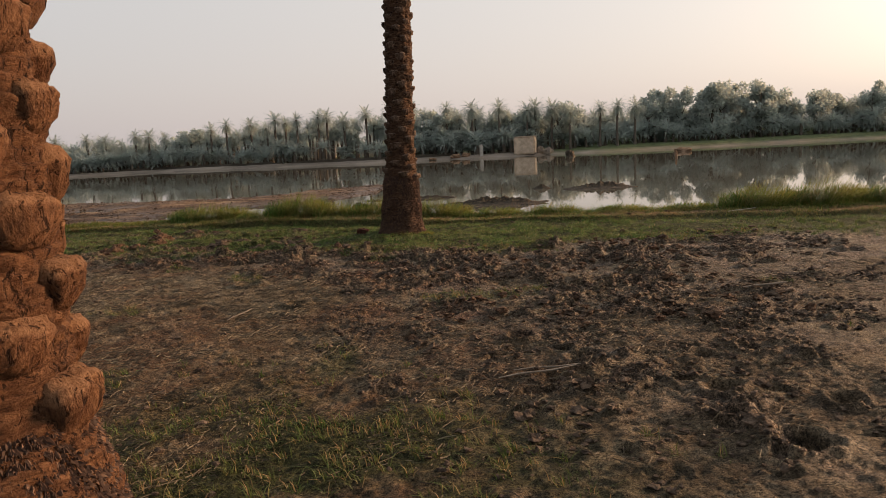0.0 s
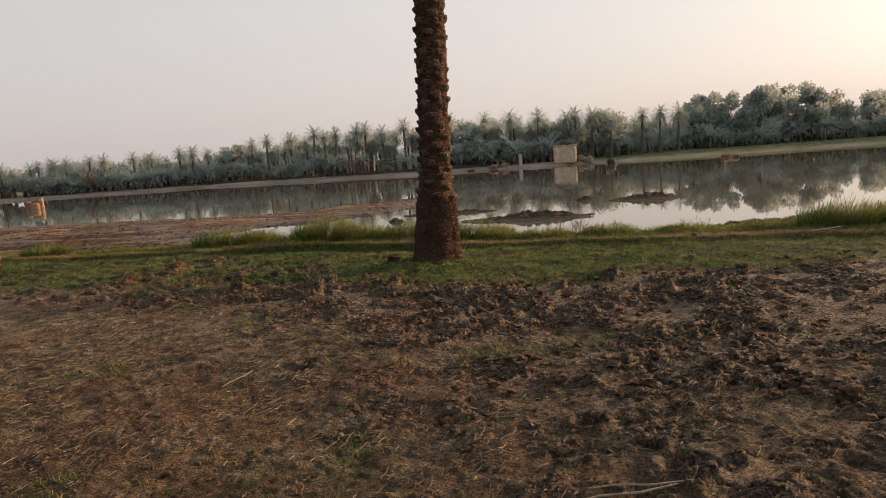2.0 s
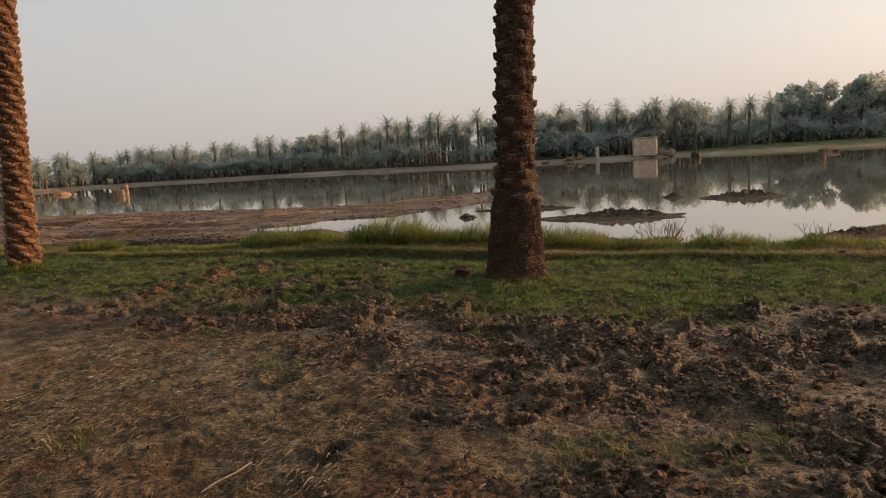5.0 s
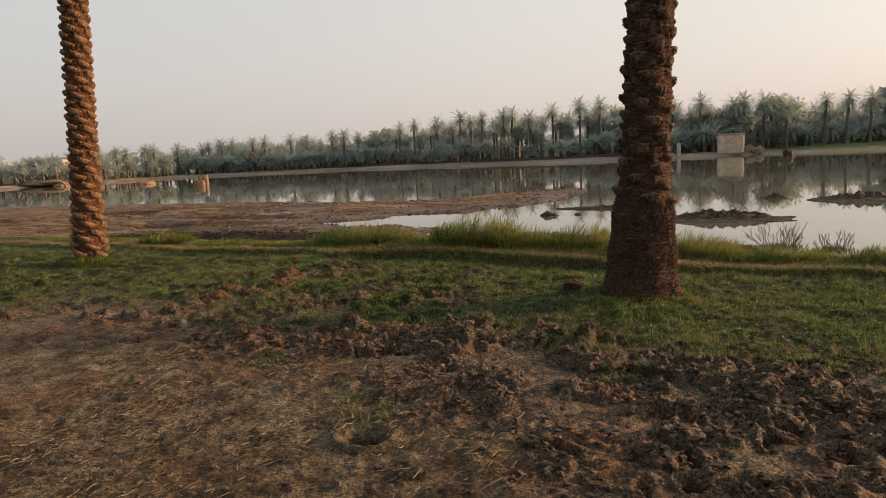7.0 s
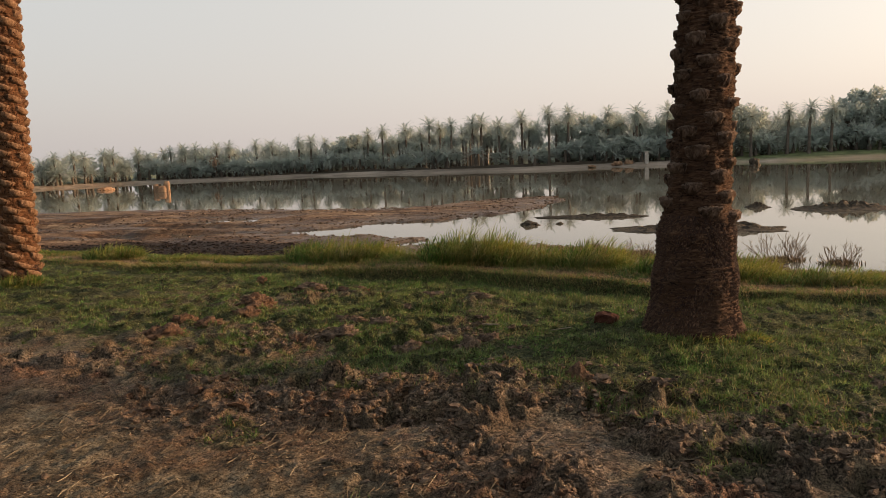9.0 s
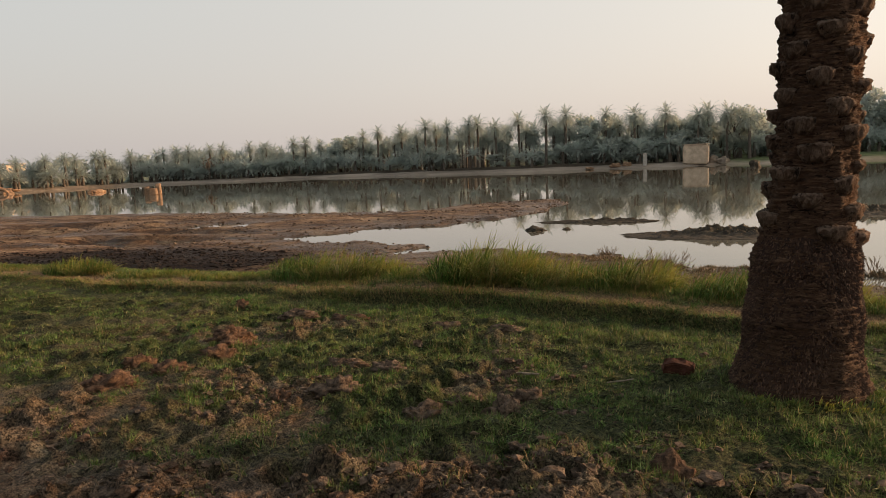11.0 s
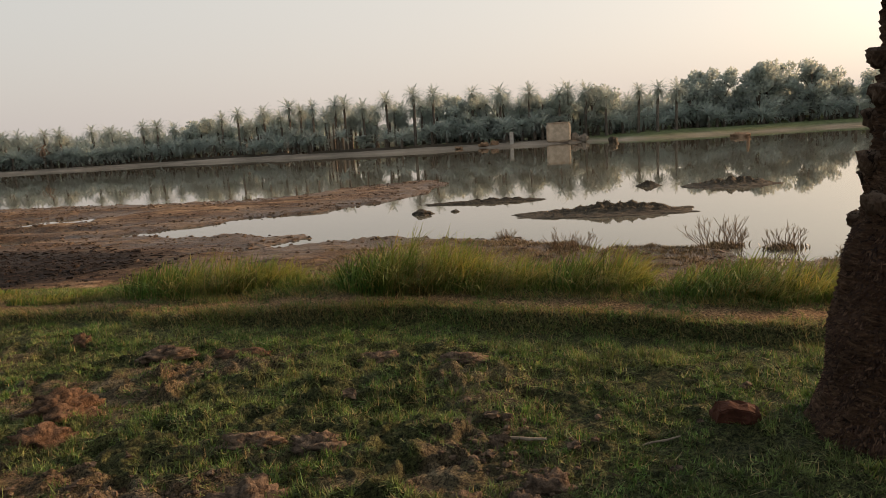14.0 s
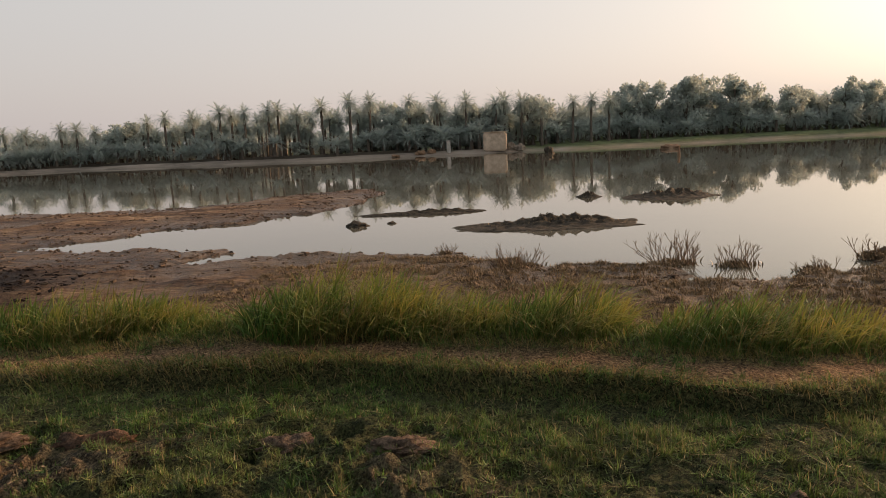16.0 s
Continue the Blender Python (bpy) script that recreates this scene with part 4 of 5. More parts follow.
# ---------------------------------------------------------------- broadleaf trees
def leaf_cloud(name, blobs, per, size, seed, mat):
    """Many small leaf clumps round a set of limbs' ends, with gaps between."""
    r = np.random.default_rng(seed)
    C = []
    for (bx, by, bz, br) in blobs:
        d = r.normal(size=(per, 3))
        d /= np.linalg.norm(d, axis=1)[:, None]
        C.append(np.array([bx, by, bz]) + d * br * (0.45 + 0.6 * r.random((per, 1)) ** 0.6) * np.array([1, 1, 0.75]))
    C = np.concatenate(C)
    n = len(C)
    a = r.normal(size=(n, 3))
    a /= np.linalg.norm(a, axis=1)[:, None]
    b = np.cross(a, r.normal(size=(n, 3)))
    b /= np.linalg.norm(b, axis=1)[:, None]
    s = size * r.uniform(0.6, 1.4, (n, 1))
    v = np.stack([C - a * s, C + b * s * 0.55, C + a * s, C - b * s * 0.55], 1).reshape(-1, 3)
    return mesh_from(name, v, np.arange(n)[:, None] * 4 + np.array([[0, 1, 2, 3]]), False, mat)


def broad_tree_meshes(height, spread, seed, per=95, size=0.30):
    r = random.Random(seed)
    V, Q, base, blobs = [], [], 0, []
    v, q = tube([((0, 0, 0), 0.32), ((0.05, 0.02, height * 0.25), 0.24), ((0.1, 0.05, height * 0.5), 0.17), ((0.05, 0.1, height * 0.8), 0.08)], 7)
    V.append(v), Q.append(q)
    base += len(v)
    for k in range(9):
        z0 = height * r.uniform(0.25, 0.6)
        az, ln = r.uniform(0, 6.28), spread * r.uniform(0.5, 1.0)
        z1 = min(z0 + height * r.uniform(0.12, 0.4), height * 0.93)
        e = (ln * math.cos(az), ln * math.sin(az), z1)
        v, q = tube([((0.05, 0.02, z0), 0.11), ((e[0] * 0.5, e[1] * 0.5, z0 + (z1 - z0) * 0.6), 0.07), (e, 0.02)], 5)
        V.append(v), Q.append(q + base)
        base += len(v)
        blobs.append((*e, r.uniform(0.9, 1.6)))
        blobs.append((e[0] * 0.6 + r.uniform(-0.8, 0.8), e[1] * 0.6 + r.uniform(-0.8, 0.8), z0 + (z1 - z0) * 0.8, r.uniform(0.8, 1.3)))
    for k in range(5):
        blobs.append((r.uniform(-0.5, 0.5) * spread, r.uniform(-0.5, 0.5) * spread, height * r.uniform(0.72, 0.95), r.uniform(0.7, 1.3)))
    for k in range(6):
        blobs.append((r.uniform(-0.7, 0.7) * spread, r.uniform(-0.7, 0.7) * spread, height * r.uniform(0.2, 0.45), r.uniform(1.0, 1.6)))
    return mesh_from("trunk", np.concatenate(V), np.concatenate(Q), True, M_FARBARK), leaf_cloud("crown", blobs, per, size, seed, M_HAZYLEAF)


BROAD = [broad_tree_meshes(10, 3.4, s) for s in (41, 42, 43, 44)]
SHRUBBY = [broad_tree_meshes(10, 3.4, s, 42, 0.5) for s in (45, 46, 47)]


def broad_tree(x, y, top, seed, wide=1.0):
    r = random.Random(seed)
    foot = float(ground_z(np.array([x]), np.array([y]))[0])
    tree = new("broadleaf_tree")
    tree.matrix_world = pose(x, y, foot - 0.05, 0, 0, r.uniform(0, 360))
    tagged(tree, "hazy grey-green broadleaf tree with an uneven crown" if top > 6 else "low grey-green shrubby tree on the far bank", "tree", "broadleaf trees of the far bank")
    s = (top - (foot - WATER)) / 10.6
    trunk, crown = BROAD[seed % 4] if top > 6 else SHRUBBY[seed % 3]
    for nm, me in (("trunk", trunk), ("crown", crown)):
        p = part(nm, me, tree)
        p.scale = (s * wide, s * wide, s)


for k, (x, top) in enumerate([(-54, 8.8), (-57, 8.0), (-1.8, 9.4), (0.5, 8.2), (14.7, 8.4), (12.6, 7.2), (17, 7.0), (23.5, 9.4), (26.5, 9.2), (41.5, 10), (45.2, 11.3), (49.5, 11.4), (53.5, 12), (57, 11.0), (60.2, 12.2),
                             (63.4, 11.8), (66.2, 10.9), (71, 9.3), (74, 8.8), (77, 9.5), (80.5, 9.0), (83.8, 9.9), (88.6, 9.4), (93, 9.6), (98, 9.2), (104, 9.6), (110, 9.0)]):
    broad_tree(x, float(far_y(x)) + 13 + 3 * (k % 3) + (4 if x > 30 else -2), top + 1.0, k, 0.9 if top > 8 else 1.15)
sr = random.Random(12)
for k in range(70):
    x = sr.uniform(-124, 115)
    broad_tree(x, float(far_y(x)) + sr.uniform(8, 18) + (7 if x > 22 else 0), sr.uniform(2.2, 4.2), 100 + k, 1.7)
for k in range(16):
    x = -6.0 + 1.5 * k
    broad_tree(x, float(far_y(x)) + 10.5 + 2 * (k % 3), 4.6 + 0.5 * (k * 5 % 4), 400 + k, 1.5)
for k, x in enumerate((-124, -121, -117.5, -113, -131, -138)):
    broad_tree(x, float(far_y(x)) + 14 + 2 * (k % 2), 2.6 + (k % 3) * 0.6, 300 + k, 1.6)


def distant_woods():
    """Leaf masses behind the grove, closing it to the horizon."""
    r = random.Random(8)
    blobs = []
    x = -260.0
    while x < 260:
        for lift in (0.2, 1.6, 3.4, 5.4):
            if lift > 4.8 and -4 > x > -26:
                continue
            blobs.append((x + r.uniform(-1, 1), float(far_y(x)) + 34 + r.uniform(-4, 6), WATER + 0.8 + lift + r.uniform(-0.7, 0.5) - (1.2 if x < -70 else 0), r.uniform(1.6, 2.4)))
        x += 2.2
    tagged(new("distant_woods", leaf_cloud("distant_woods", blobs, 85, 0.55, 18, M_HAZYLEAF)), "hazy grey-green mass of distant palm grove", "woods", kind="stuff")


distant_woods()


# ---------------------------------------------------------------- buildings and ruins of the far bank
def block(sx, sy, sz, rough=0.02, seed=0, taper=0.0, cuts=3):
    """A worn block standing on its base, its edges rounded and its faces uneven."""
    bm = bmesh.new()
    bmesh.ops.create_cube(bm, size=1.0)
    bmesh.ops.bevel(bm, geom=list(bm.edges), offset=0.06, segments=2, affect="EDGES", clamp_overlap=True)
    bmesh.ops.subdivide_edges(bm, edges=list(bm.edges), cuts=cuts if max(sx, sy, sz) > 0.15 else 1, use_grid_fill=True)
    bmesh.ops.triangulate(bm, faces=list(bm.faces))
    for v in bm.verts:
        z = v.co.z + 0.5
        k = 1 - taper * z
        v.co = Vector((v.co.x * sx * k, v.co.y * sy * k, z * sz))
        v.co += noise.noise_vector(v.co / max(0.25 * max(sx, sy, sz), 0.02) + Vector((seed * 3.1, seed, 0))) * rough
    return bm


def from_bm(name, bm, mat, flat=False):
    me = bpy.data.meshes.new(name)
    bm.to_mesh(me)
    bm.free()
    me.materials.append(mat)
    if not flat:
        me.polygons.foreach_set("use_smooth", np.ones(len(me.polygons), bool))
    return me


def foot_of(x, y):
    return float(ground_z(np.array([float(x)]), np.array([float(y)]))[0])


def pump_house():
    x, y = 15.6, 118.5
    house = new("pump_house")
    house.matrix_world = pose(x, y, foot_of(x, y) - 0.2, 0, 0, -15)
    tagged(house, "small flat-roofed mud-coloured pump house on the far bank", "building")
    part("wall", from_bm("wall", block(3.7, 3.2, 3.05, 0.03, 1), M_WALL, True), house)
    roof = part("roof", from_bm("roof", block(3.82, 3.3, 0.14, 0.02, 2), M_WALL, True), house)
    roof.location = (0, 0, 3.04)


def heap(name, x, y, size, mat, label, category, seed, group="", rugged=False):
    bm = bmesh.new()
    bmesh.ops.create_icosphere(bm, subdivisions=4, radius=1.0)
    for v in bm.verts:
        d = 1 + 0.45 * (noise.fractal(v.co * 1.6 + Vector((seed * 5.0, 0, 0)), 0.8, 2.0, 4))
        if rugged:
            d += 0.30 * noise.fractal(v.co * 4.5 + Vector((0, seed * 3.0, 0)), 0.7, 2.0, 3)
        c = v.co * d
        v.co = Vector((c.x * size[0] / 2, c.y * size[1] / 2, max(c.z, -0.3) * size[2]))
        v.co += noise.noise_vector(v.co * 4 / max(size[2], 0.15) * 0.5) * 0.12 * size[2]
    ob = new(name, from_bm(name, bm, mat))
    ob.matrix_world = pose(x, y, max(foot_of(x, y), WATER) - 0.02, 0, 0, seed * 37)
    return tagged(ob, label, category, group)


pump_house()
heap("rubble_heap", 19.6, 118.5, (2.8, 2.0, 0.8), M_STONE, "heap of mud-coloured rubble beside the pump house", "rubble", 2)
heap("rubble_heap", 18.4, 119.5, (1.2, 1.2, 1.1), M_STONE, "heap of mud-coloured rubble beside the pump house", "rubble", 5)


def pillar(x, y, h, mat, label):
    p = new("pillar")
    p.matrix_world = pose(x, y, foot_of(x, y) - 0.1)
    tagged(p, label, "pillar")
    part("shaft", from_bm("shaft", block(0.6, 0.6, h, 0.03, 4), mat, True), p)
    cap = part("cap", from_bm("cap", block(0.72, 0.72, 0.18, 0.02, 5), mat, True), p)
    cap.location = (0, 0, h - 0.02)


def berm(x0, x1, label):
    """A long low ridge of dark earth along the foot of the grove."""
    xs = np.arange(x0, x1, 0.5)
    ends = smooth(x0, x0 + 3, xs) * (1 - smooth(x1 - 3, x1, xs))
    V = []
    for off, up in ((-0.9, -0.1), (-0.45, 0.30), (-0.1, 0.46), (0.3, 0.42), (0.9, -0.1)):
        yy = far_y(xs) + 6.0 + off + 0.3 * (fbm(xs * 0.4, xs * 0 + off, 5) - 0.5)
        V.append(np.stack([xs, yy, ground_z(xs, yy) + up * (0.6 + 0.8 * fbm(xs * 0.7, xs * 0 + off, 6)) * ends], 1))
    tagged(new("earth_bank", mesh_from("earth_bank", np.concatenate(V), quads(len(xs), 5), True, M_MUD)), label, "earth bank")


berm(-70, -31, "long low ridge of dark earth before the palm grove")
berm(-29, 5.5, "low ridge of dark brown earth before the palm grove")
pillar(7.7, 117.8, 1.9, M_CONCRETE, "short pale concrete pillar at the water's edge")
for k, (x, w, h) in enumerate(((3.2, 2.2, 0.8), (5.0, 1.4, 0.9), (-1.0, 1.5, 0.5))):
    heap("earth_mound", x, 119.2, (w, 1.4, h * 0.6), M_ORANGE, "low heap of pale earth and bricks on the far bank", "earth heap", 11 + k)


def low_house(x, y, size, mat, label, openings):
    h = new("house")
    h.matrix_world = pose(x, y, foot_of(x, y) - 0.1)
    tagged(h, label, "house")
    part("wall", from_bm("wall", block(*size, 0.03, 6), mat, True), h)
    roof = part("roof", from_bm("roof", block(size[0] + 0.5, size[1] + 0.5, 0.25, 0.02, 7), mat, True), h)
    roof.location = (0, 0, size[2] - 0.02)
    for ox, w, hh, oz in openings:
        o = part("window", from_bm("window", block(w, 0.12, hh, 0.004, 8), M_DARK, True), h)
        o.location = (ox, -size[1] / 2 - 0.02, oz)


low_house(-29, 151, (11, 6, 3.0), M_PINK, "long low pink-rendered house glimpsed between palms", [(-3.5, 1.0, 1.0, 1.3), (-0.5, 0.9, 2.0, 0.1), (3, 1.0, 1.0, 1.3)])
low_house(-41, 153, (6, 6, 2.8), M_PINK, "low pink-rendered outbuilding glimpsed between palms", [(-1.5, 1.2, 2.1, 0.1), (1.8, 1.4, 1.2, 1.1)])
low_house(-168, 150, (12, 8, 4.6), M_WALL, "orange brick house far beyond the pond", [(-3, 1.6, 1.4, 3), (2, 1.6, 1.4, 3), (-3, 1.6, 1.4, 0.8)])
low_house(-150, 152, (7, 7, 5.8), M_WALL, "grey-brown house far beyond the pond", [(-1.5, 1.4, 1.4, 3.4), (1.5, 1.4, 1.4, 3.4)])


def ruin(x, y):
    """A broken mud wall in shallow water, with two standing stumps."""
    r = new("ruined_wall")
    r.matrix_world = pose(x, y, WATER - 0.15, 0, 0, 25)
    tagged(r, "broken tan mud wall standing in shallow water", "ruin")
    part("wall", from_bm("wall", block(1.3, 0.7, 0.95, 0.10, 21, 0.1), M_TAN), r)
    for dx, h in ((-0.62, 1.15), (0.62, 1.45)):
        p = part("stump", from_bm("stump", block(0.6, 0.6, h, 0.05, 22 + int(dx)), M_TAN), r)
        p.location = (dx, 0.1, 0)


ruin(-52.5, 76.5)
heap("earth_mound", -74.5, 93.5, (2.6, 1.6, 0.5), M_ORANGE, "orange earth heap with a broken top in shallow water", "earth heap", 31)
heap("earth_mound", -101, 103.5, (2.6, 2.0, 0.9), M_ORANGE, "orange earth heap on the far sandy bank", "earth heap", 33)
heap("earth_mound", -112, 108, (16, 4, 0.7), M_ORANGE, "orange earth heap on the far sandy bank", "earth heap", 34)
heap("earth_mound", 19.3, 97, (1.9, 1.2, 0.8), M_MUD, "dark clump of debris in the shallows", "debris", 36)
heap("earth_mound", 34.3, 93, (3.0, 1.5, 0.6), M_ORANGE, "low orange mud heap in the shallows", "debris", 37)
post = new("post", mesh_from("post", *tube([((0, 0, 0), 0.16), ((0.03, 0, 0.5), 0.14), ((0.02, 0.02, 1.05), 0.11)], 8), True, M_ORANGE))
post.matrix_world = pose(25.3, 70.5, WATER - 0.3)
tagged(post, "weathered orange stump standing in the pond", "post")

# ---------------------------------------------------------------- islets and stones in the pond
def blades(name, x, y, z, height, width, lean, seed, mat, label, category, segments=1, wind=(-0.25, 0.0), kind="stuff"):
    """Bent tapering blades, one island each."""
    r = np.random.default_rng(seed)
    n = len(x)
    az = r.uniform(0, 2 * np.pi, n)
    face = np.stack([np.cos(az), np.sin(az), np.zeros(n)], 1)
    tilt = np.abs(r.normal(0, lean, n))
    ta = r.uniform(0, 2 * np.pi, n)
    push = np.stack([np.cos(ta) * tilt + wind[0] * lean, np.sin(ta) * tilt + wind[1] * lean, np.zeros(n)], 1)
    root = np.stack([x, y, z], 1)
    rows = []
    for k in range(segments + 1):
        s = k / (segments + 1)
        c = root + push * (height * s ** 1.8)[:, None] + np.array([0, 0, 1.0]) * (height * (s - 0.25 * s * s * np.minimum(tilt, 1.2)))[:, None]
        w = face * (width * (1 - 0.45 * s) * 0.5)[:, None]
        rows += [c - w, c + w]
    tip = root + push * height[:, None] + np.array([0, 0, 1.0]) * (height * (1 - 0.35 * np.minimum(tilt, 1.6)))[:, None]
    rows.append(tip)
    m = len(rows)
    v = np.stack(rows, 1).reshape(-1, 3)
    k = np.arange(n)[:, None] * m
    quads = [k + np.array([[2 * s, 2 * s + 1, 2 * s + 3, 2 * s + 2]]) for s in range(segments)]
    tris = k + np.array([[m - 3, m - 2, m - 1]])
    tips = np.tile(np.array([k // 2 / (segments + 1) for k in range(m - 1)] + [1.0]), n)
    me = mesh_from(name, v, [np.concatenate(quads) if quads else np.zeros((0, 4), int), tris], False, mat, dict(tip=tips))
    ob = new(name, me)
    return tagged(ob, label, category, kind=kind)


def islet(x, y, size, seed, label, turn=0.0, weeds=0):
    """A low mud bank with a rough crest, barely out of the water."""
    n = 70
    X, Y = np.meshgrid(np.linspace(-1, 1, n), np.linspace(-1, 1, n))

    def height(X, Y):
        rr = np.hypot(X, Y) + 0.5 * (fbm(X * 2 + seed, Y * 2, seed) - 0.5) + 0.2 * (fbm(X * 7 + seed, Y * 7, seed + 2) - 0.5)
        crest = np.exp(-(((X - 0.1) / 0.5) ** 2 + ((Y - 0.1) / 0.35) ** 2))
        body = (1 - smooth(0.55, 0.95, rr))
        rough = 0.5 - cells(X * 9 + seed, Y * 6, seed) + 1.2 * (fbm(X * 14, Y * 9 + seed, seed + 1) - 0.5)
        return body * (0.035 + size[2] * crest * (0.7 + 0.9 * rough) + 0.05 * rough) - 0.10 * smooth(0.8, 1.0, rr)

    i = (np.arange(n - 1)[:, None] * n + np.arange(n - 1)[None, :]).ravel()
    ob = new("islet", mesh_from("islet", np.stack([X.ravel() * size[0] / 2, Y.ravel() * size[1] / 2, height(X, Y).ravel()], 1), np.stack([i, i + 1, i + n + 1, i + n], 1), True, M_MUD))
    ob.matrix_world = pose(x, y, WATER + 0.01, 0, 0, turn)
    tagged(ob, label, "mud islet", "islets in the pond")
    if weeds:
        r = np.random.default_rng(seed)
        wx, wy = r.normal(0.1, 0.3, weeds), r.normal(0.1, 0.22, weeds)
        wz = height(wx, wy)
        low = blades("weed_mat", wx * size[0] / 2, wy * size[1] / 2, wz - 0.01, 0.02 + 0.05 * r.random(weeds), np.full(weeds, 0.03), 1.2, seed, M_SALT, "low brown weeds on the crest", "", 1)
        low.parent = ob


islet(2.0, 27.4, (6.3, 2.4, 0.24), 3, "low dark mud islet with a rough weedy crest in the pond", -8, 700)
islet(8.1, 33.4, (4.2, 3.0, 0.25), 5, "dark lumpy mud islet in the still pond", 0, 350)
islet(5.4, 35.0, (1.1, 1.1, 0.18), 7, "small dark lump of mud in the pond")
islet(-1.2, 32.3, (5.4, 1.2, 0.08), 9, "thin flat strip of mud barely out of the pond", -4)
islet(7.3, 20.7, (2.2, 1.4, 0.12), 11, "dark lumpy mud bank by the shore")
heap("stone", -3.6, 29.7, (0.80, 0.6, 0.17), M_MUD, "dark rounded stone in the shallow pond", "stone", 3)
heap("stone", -2.55, 29.95, (0.28, 0.25, 0.08), M_MUD, "small dark stone in the shallow pond", "stone", 6)


# ---------------------------------------------------------------- grass and low plants
def clumped(x, y, each, spread, r):
    """Blade feet gathered round clump centres."""
    n = len(x)
    a, d = r.uniform(0, 2 * np.pi, (n, each)), np.abs(r.normal(0, spread, (n, each)))
    return (x[:, None] + np.cos(a) * d).ravel(), (y[:, None] + np.sin(a) * d).ravel()


def lawn():
    n = 52000
    x, y = rng.uniform(-14, 9, n), rng.uniform(7.6, 16.0, n)
    keep = rng.random(n) < np.where(np.abs(x + 2) < 5.0, 1.0, 0.4)
    x, y = x[keep], y[keep]
    green, path, churn, burn = masks(x, y)
    p = green ** 1.3 * (0.15 + 0.85 * smooth(0.35, 0.62, fbm(x * 3, y * 3, 31))) * (1 - 0.95 * path) * (y < path_y(x) + 1.6)
    keep = rng.random(len(x)) < p
    x, y = clumped(x[keep], y[keep], 40, 0.04, rng)
    h = (0.024 + 0.040 * rng.random(len(x)) ** 1.5) * (0.45 + 1.1 * fbm(x * 1.7, y * 1.7, 32))
    blades("lawn_grass", x, y, soil_z(x, y) - 0.004, h, np.full(len(x), 0.0062), 1.15, 1, M_LAWN, "short green lawn grass with dry blades", "grass", 0, (0.0, 0.0))
    n = 9000
    x, y = rng.uniform(-4.2, 4.5, n), rng.uniform(1.2, 10.0, n)
    green = masks(x, y)[0]
    keep = (rng.random(n) < green ** 1.2) & (y < lawn_edge(x) + 0.4)
    x, y = clumped(x[keep], y[keep], 14, 0.03, rng)
    h = 0.025 + 0.06 * rng.random(len(x))
    blades("worn_grass", x, y, soil_z(x, y) - 0.006, h, np.full(len(x), 0.0045), 1.1, 2, M_WORN, "worn patchy grass, half dry, on trampled soil", "grass", 1)


lawn()


def tussock(x, y, wide, deep, height, count, seed, label):
    r = np.random.default_rng(seed)
    z0 = foot_of(x, y)
    clump = new("grass_tussock")
    clump.matrix_world = pose(x, y, z0)
    tagged(clump, label, "grass", "tussocks along the path")
    for name, share, tall, width, lean, mat, what in (("green_tuft", 0.86, 1.0, 0.0095, 0.74, M_TALL, "long green arching blades"),
                                                      ("dry_tuft", 0.14, 0.92, 0.007, 1.0, M_DRY, "yellowed drooping blades")):
        n = int(count * share)
        a, d = r.uniform(0, 2 * np.pi, n), np.sqrt(r.random(n))
        bx, by = np.cos(a) * d * wide / 2, np.sin(a) * d * deep / 2
        h = height * tall * (1.1 - 0.5 * d) * r.uniform(0.55, 1.15, n)
        bz = soil_z(bx + x, by + y) - z0 - 0.01
        b = blades(name, bx, by, bz, h * 1.12, np.full(n, width), lean, seed, mat, what, "", 4, (0.32, -0.08))
        b.parent = clump


TUSSOCKS = [(-5.1, 14.45, 1.9, 0.7, 0.46), (-3.95, 14.2, 0.9, 0.5, 0.22), (-3.0, 13.95, 1.5, 0.8, 0.60), (-2.2, 13.75, 1.1, 0.6, 0.36), (-1.4, 13.55, 0.9, 0.7, 0.46), (-0.8, 13.4, 0.6, 0.4, 0.14),
            (-0.15, 13.1, 1.6, 0.7, 0.40), (1.0, 12.8, 1.2, 0.5, 0.22), (2.2, 12.6, 0.9, 0.5, 0.27), (3.4, 12.3, 1.0, 0.5, 0.18), (4.6, 12.1, 1.0, 0.5, 0.2), (5.8, 12.0, 1.4, 0.8, 0.55),
            (6.9, 11.9, 1.6, 0.9, 0.60), (8.2, 11.6, 1.6, 0.9, 0.45), (-6.6, 14.45, 1.3, 0.4, 0.15), (-8.0, 14.75, 1.4, 0.4, 0.16), (-9.6, 15.1, 1.2, 0.5, 0.34), (-9.2, 12.75, 0.7, 0.35, 0.24), (-0.66, 10.36, 0.85, 0.22, 0.07), (-0.25, 10.5, 0.25, 0.4, 0.07), (-11.6, 15.5, 2.0, 0.4, 0.12)]
for k, (x, y, w, d, h) in enumerate(TUSSOCKS):
    tussock(x, y, w, d, h * 0.84, int(1400 * w * d + 220), 400 + k, "tall green grass tussock with yellowing tips bending over" if h > 0.4 else "low green and straw-coloured grass tussock beside the path")


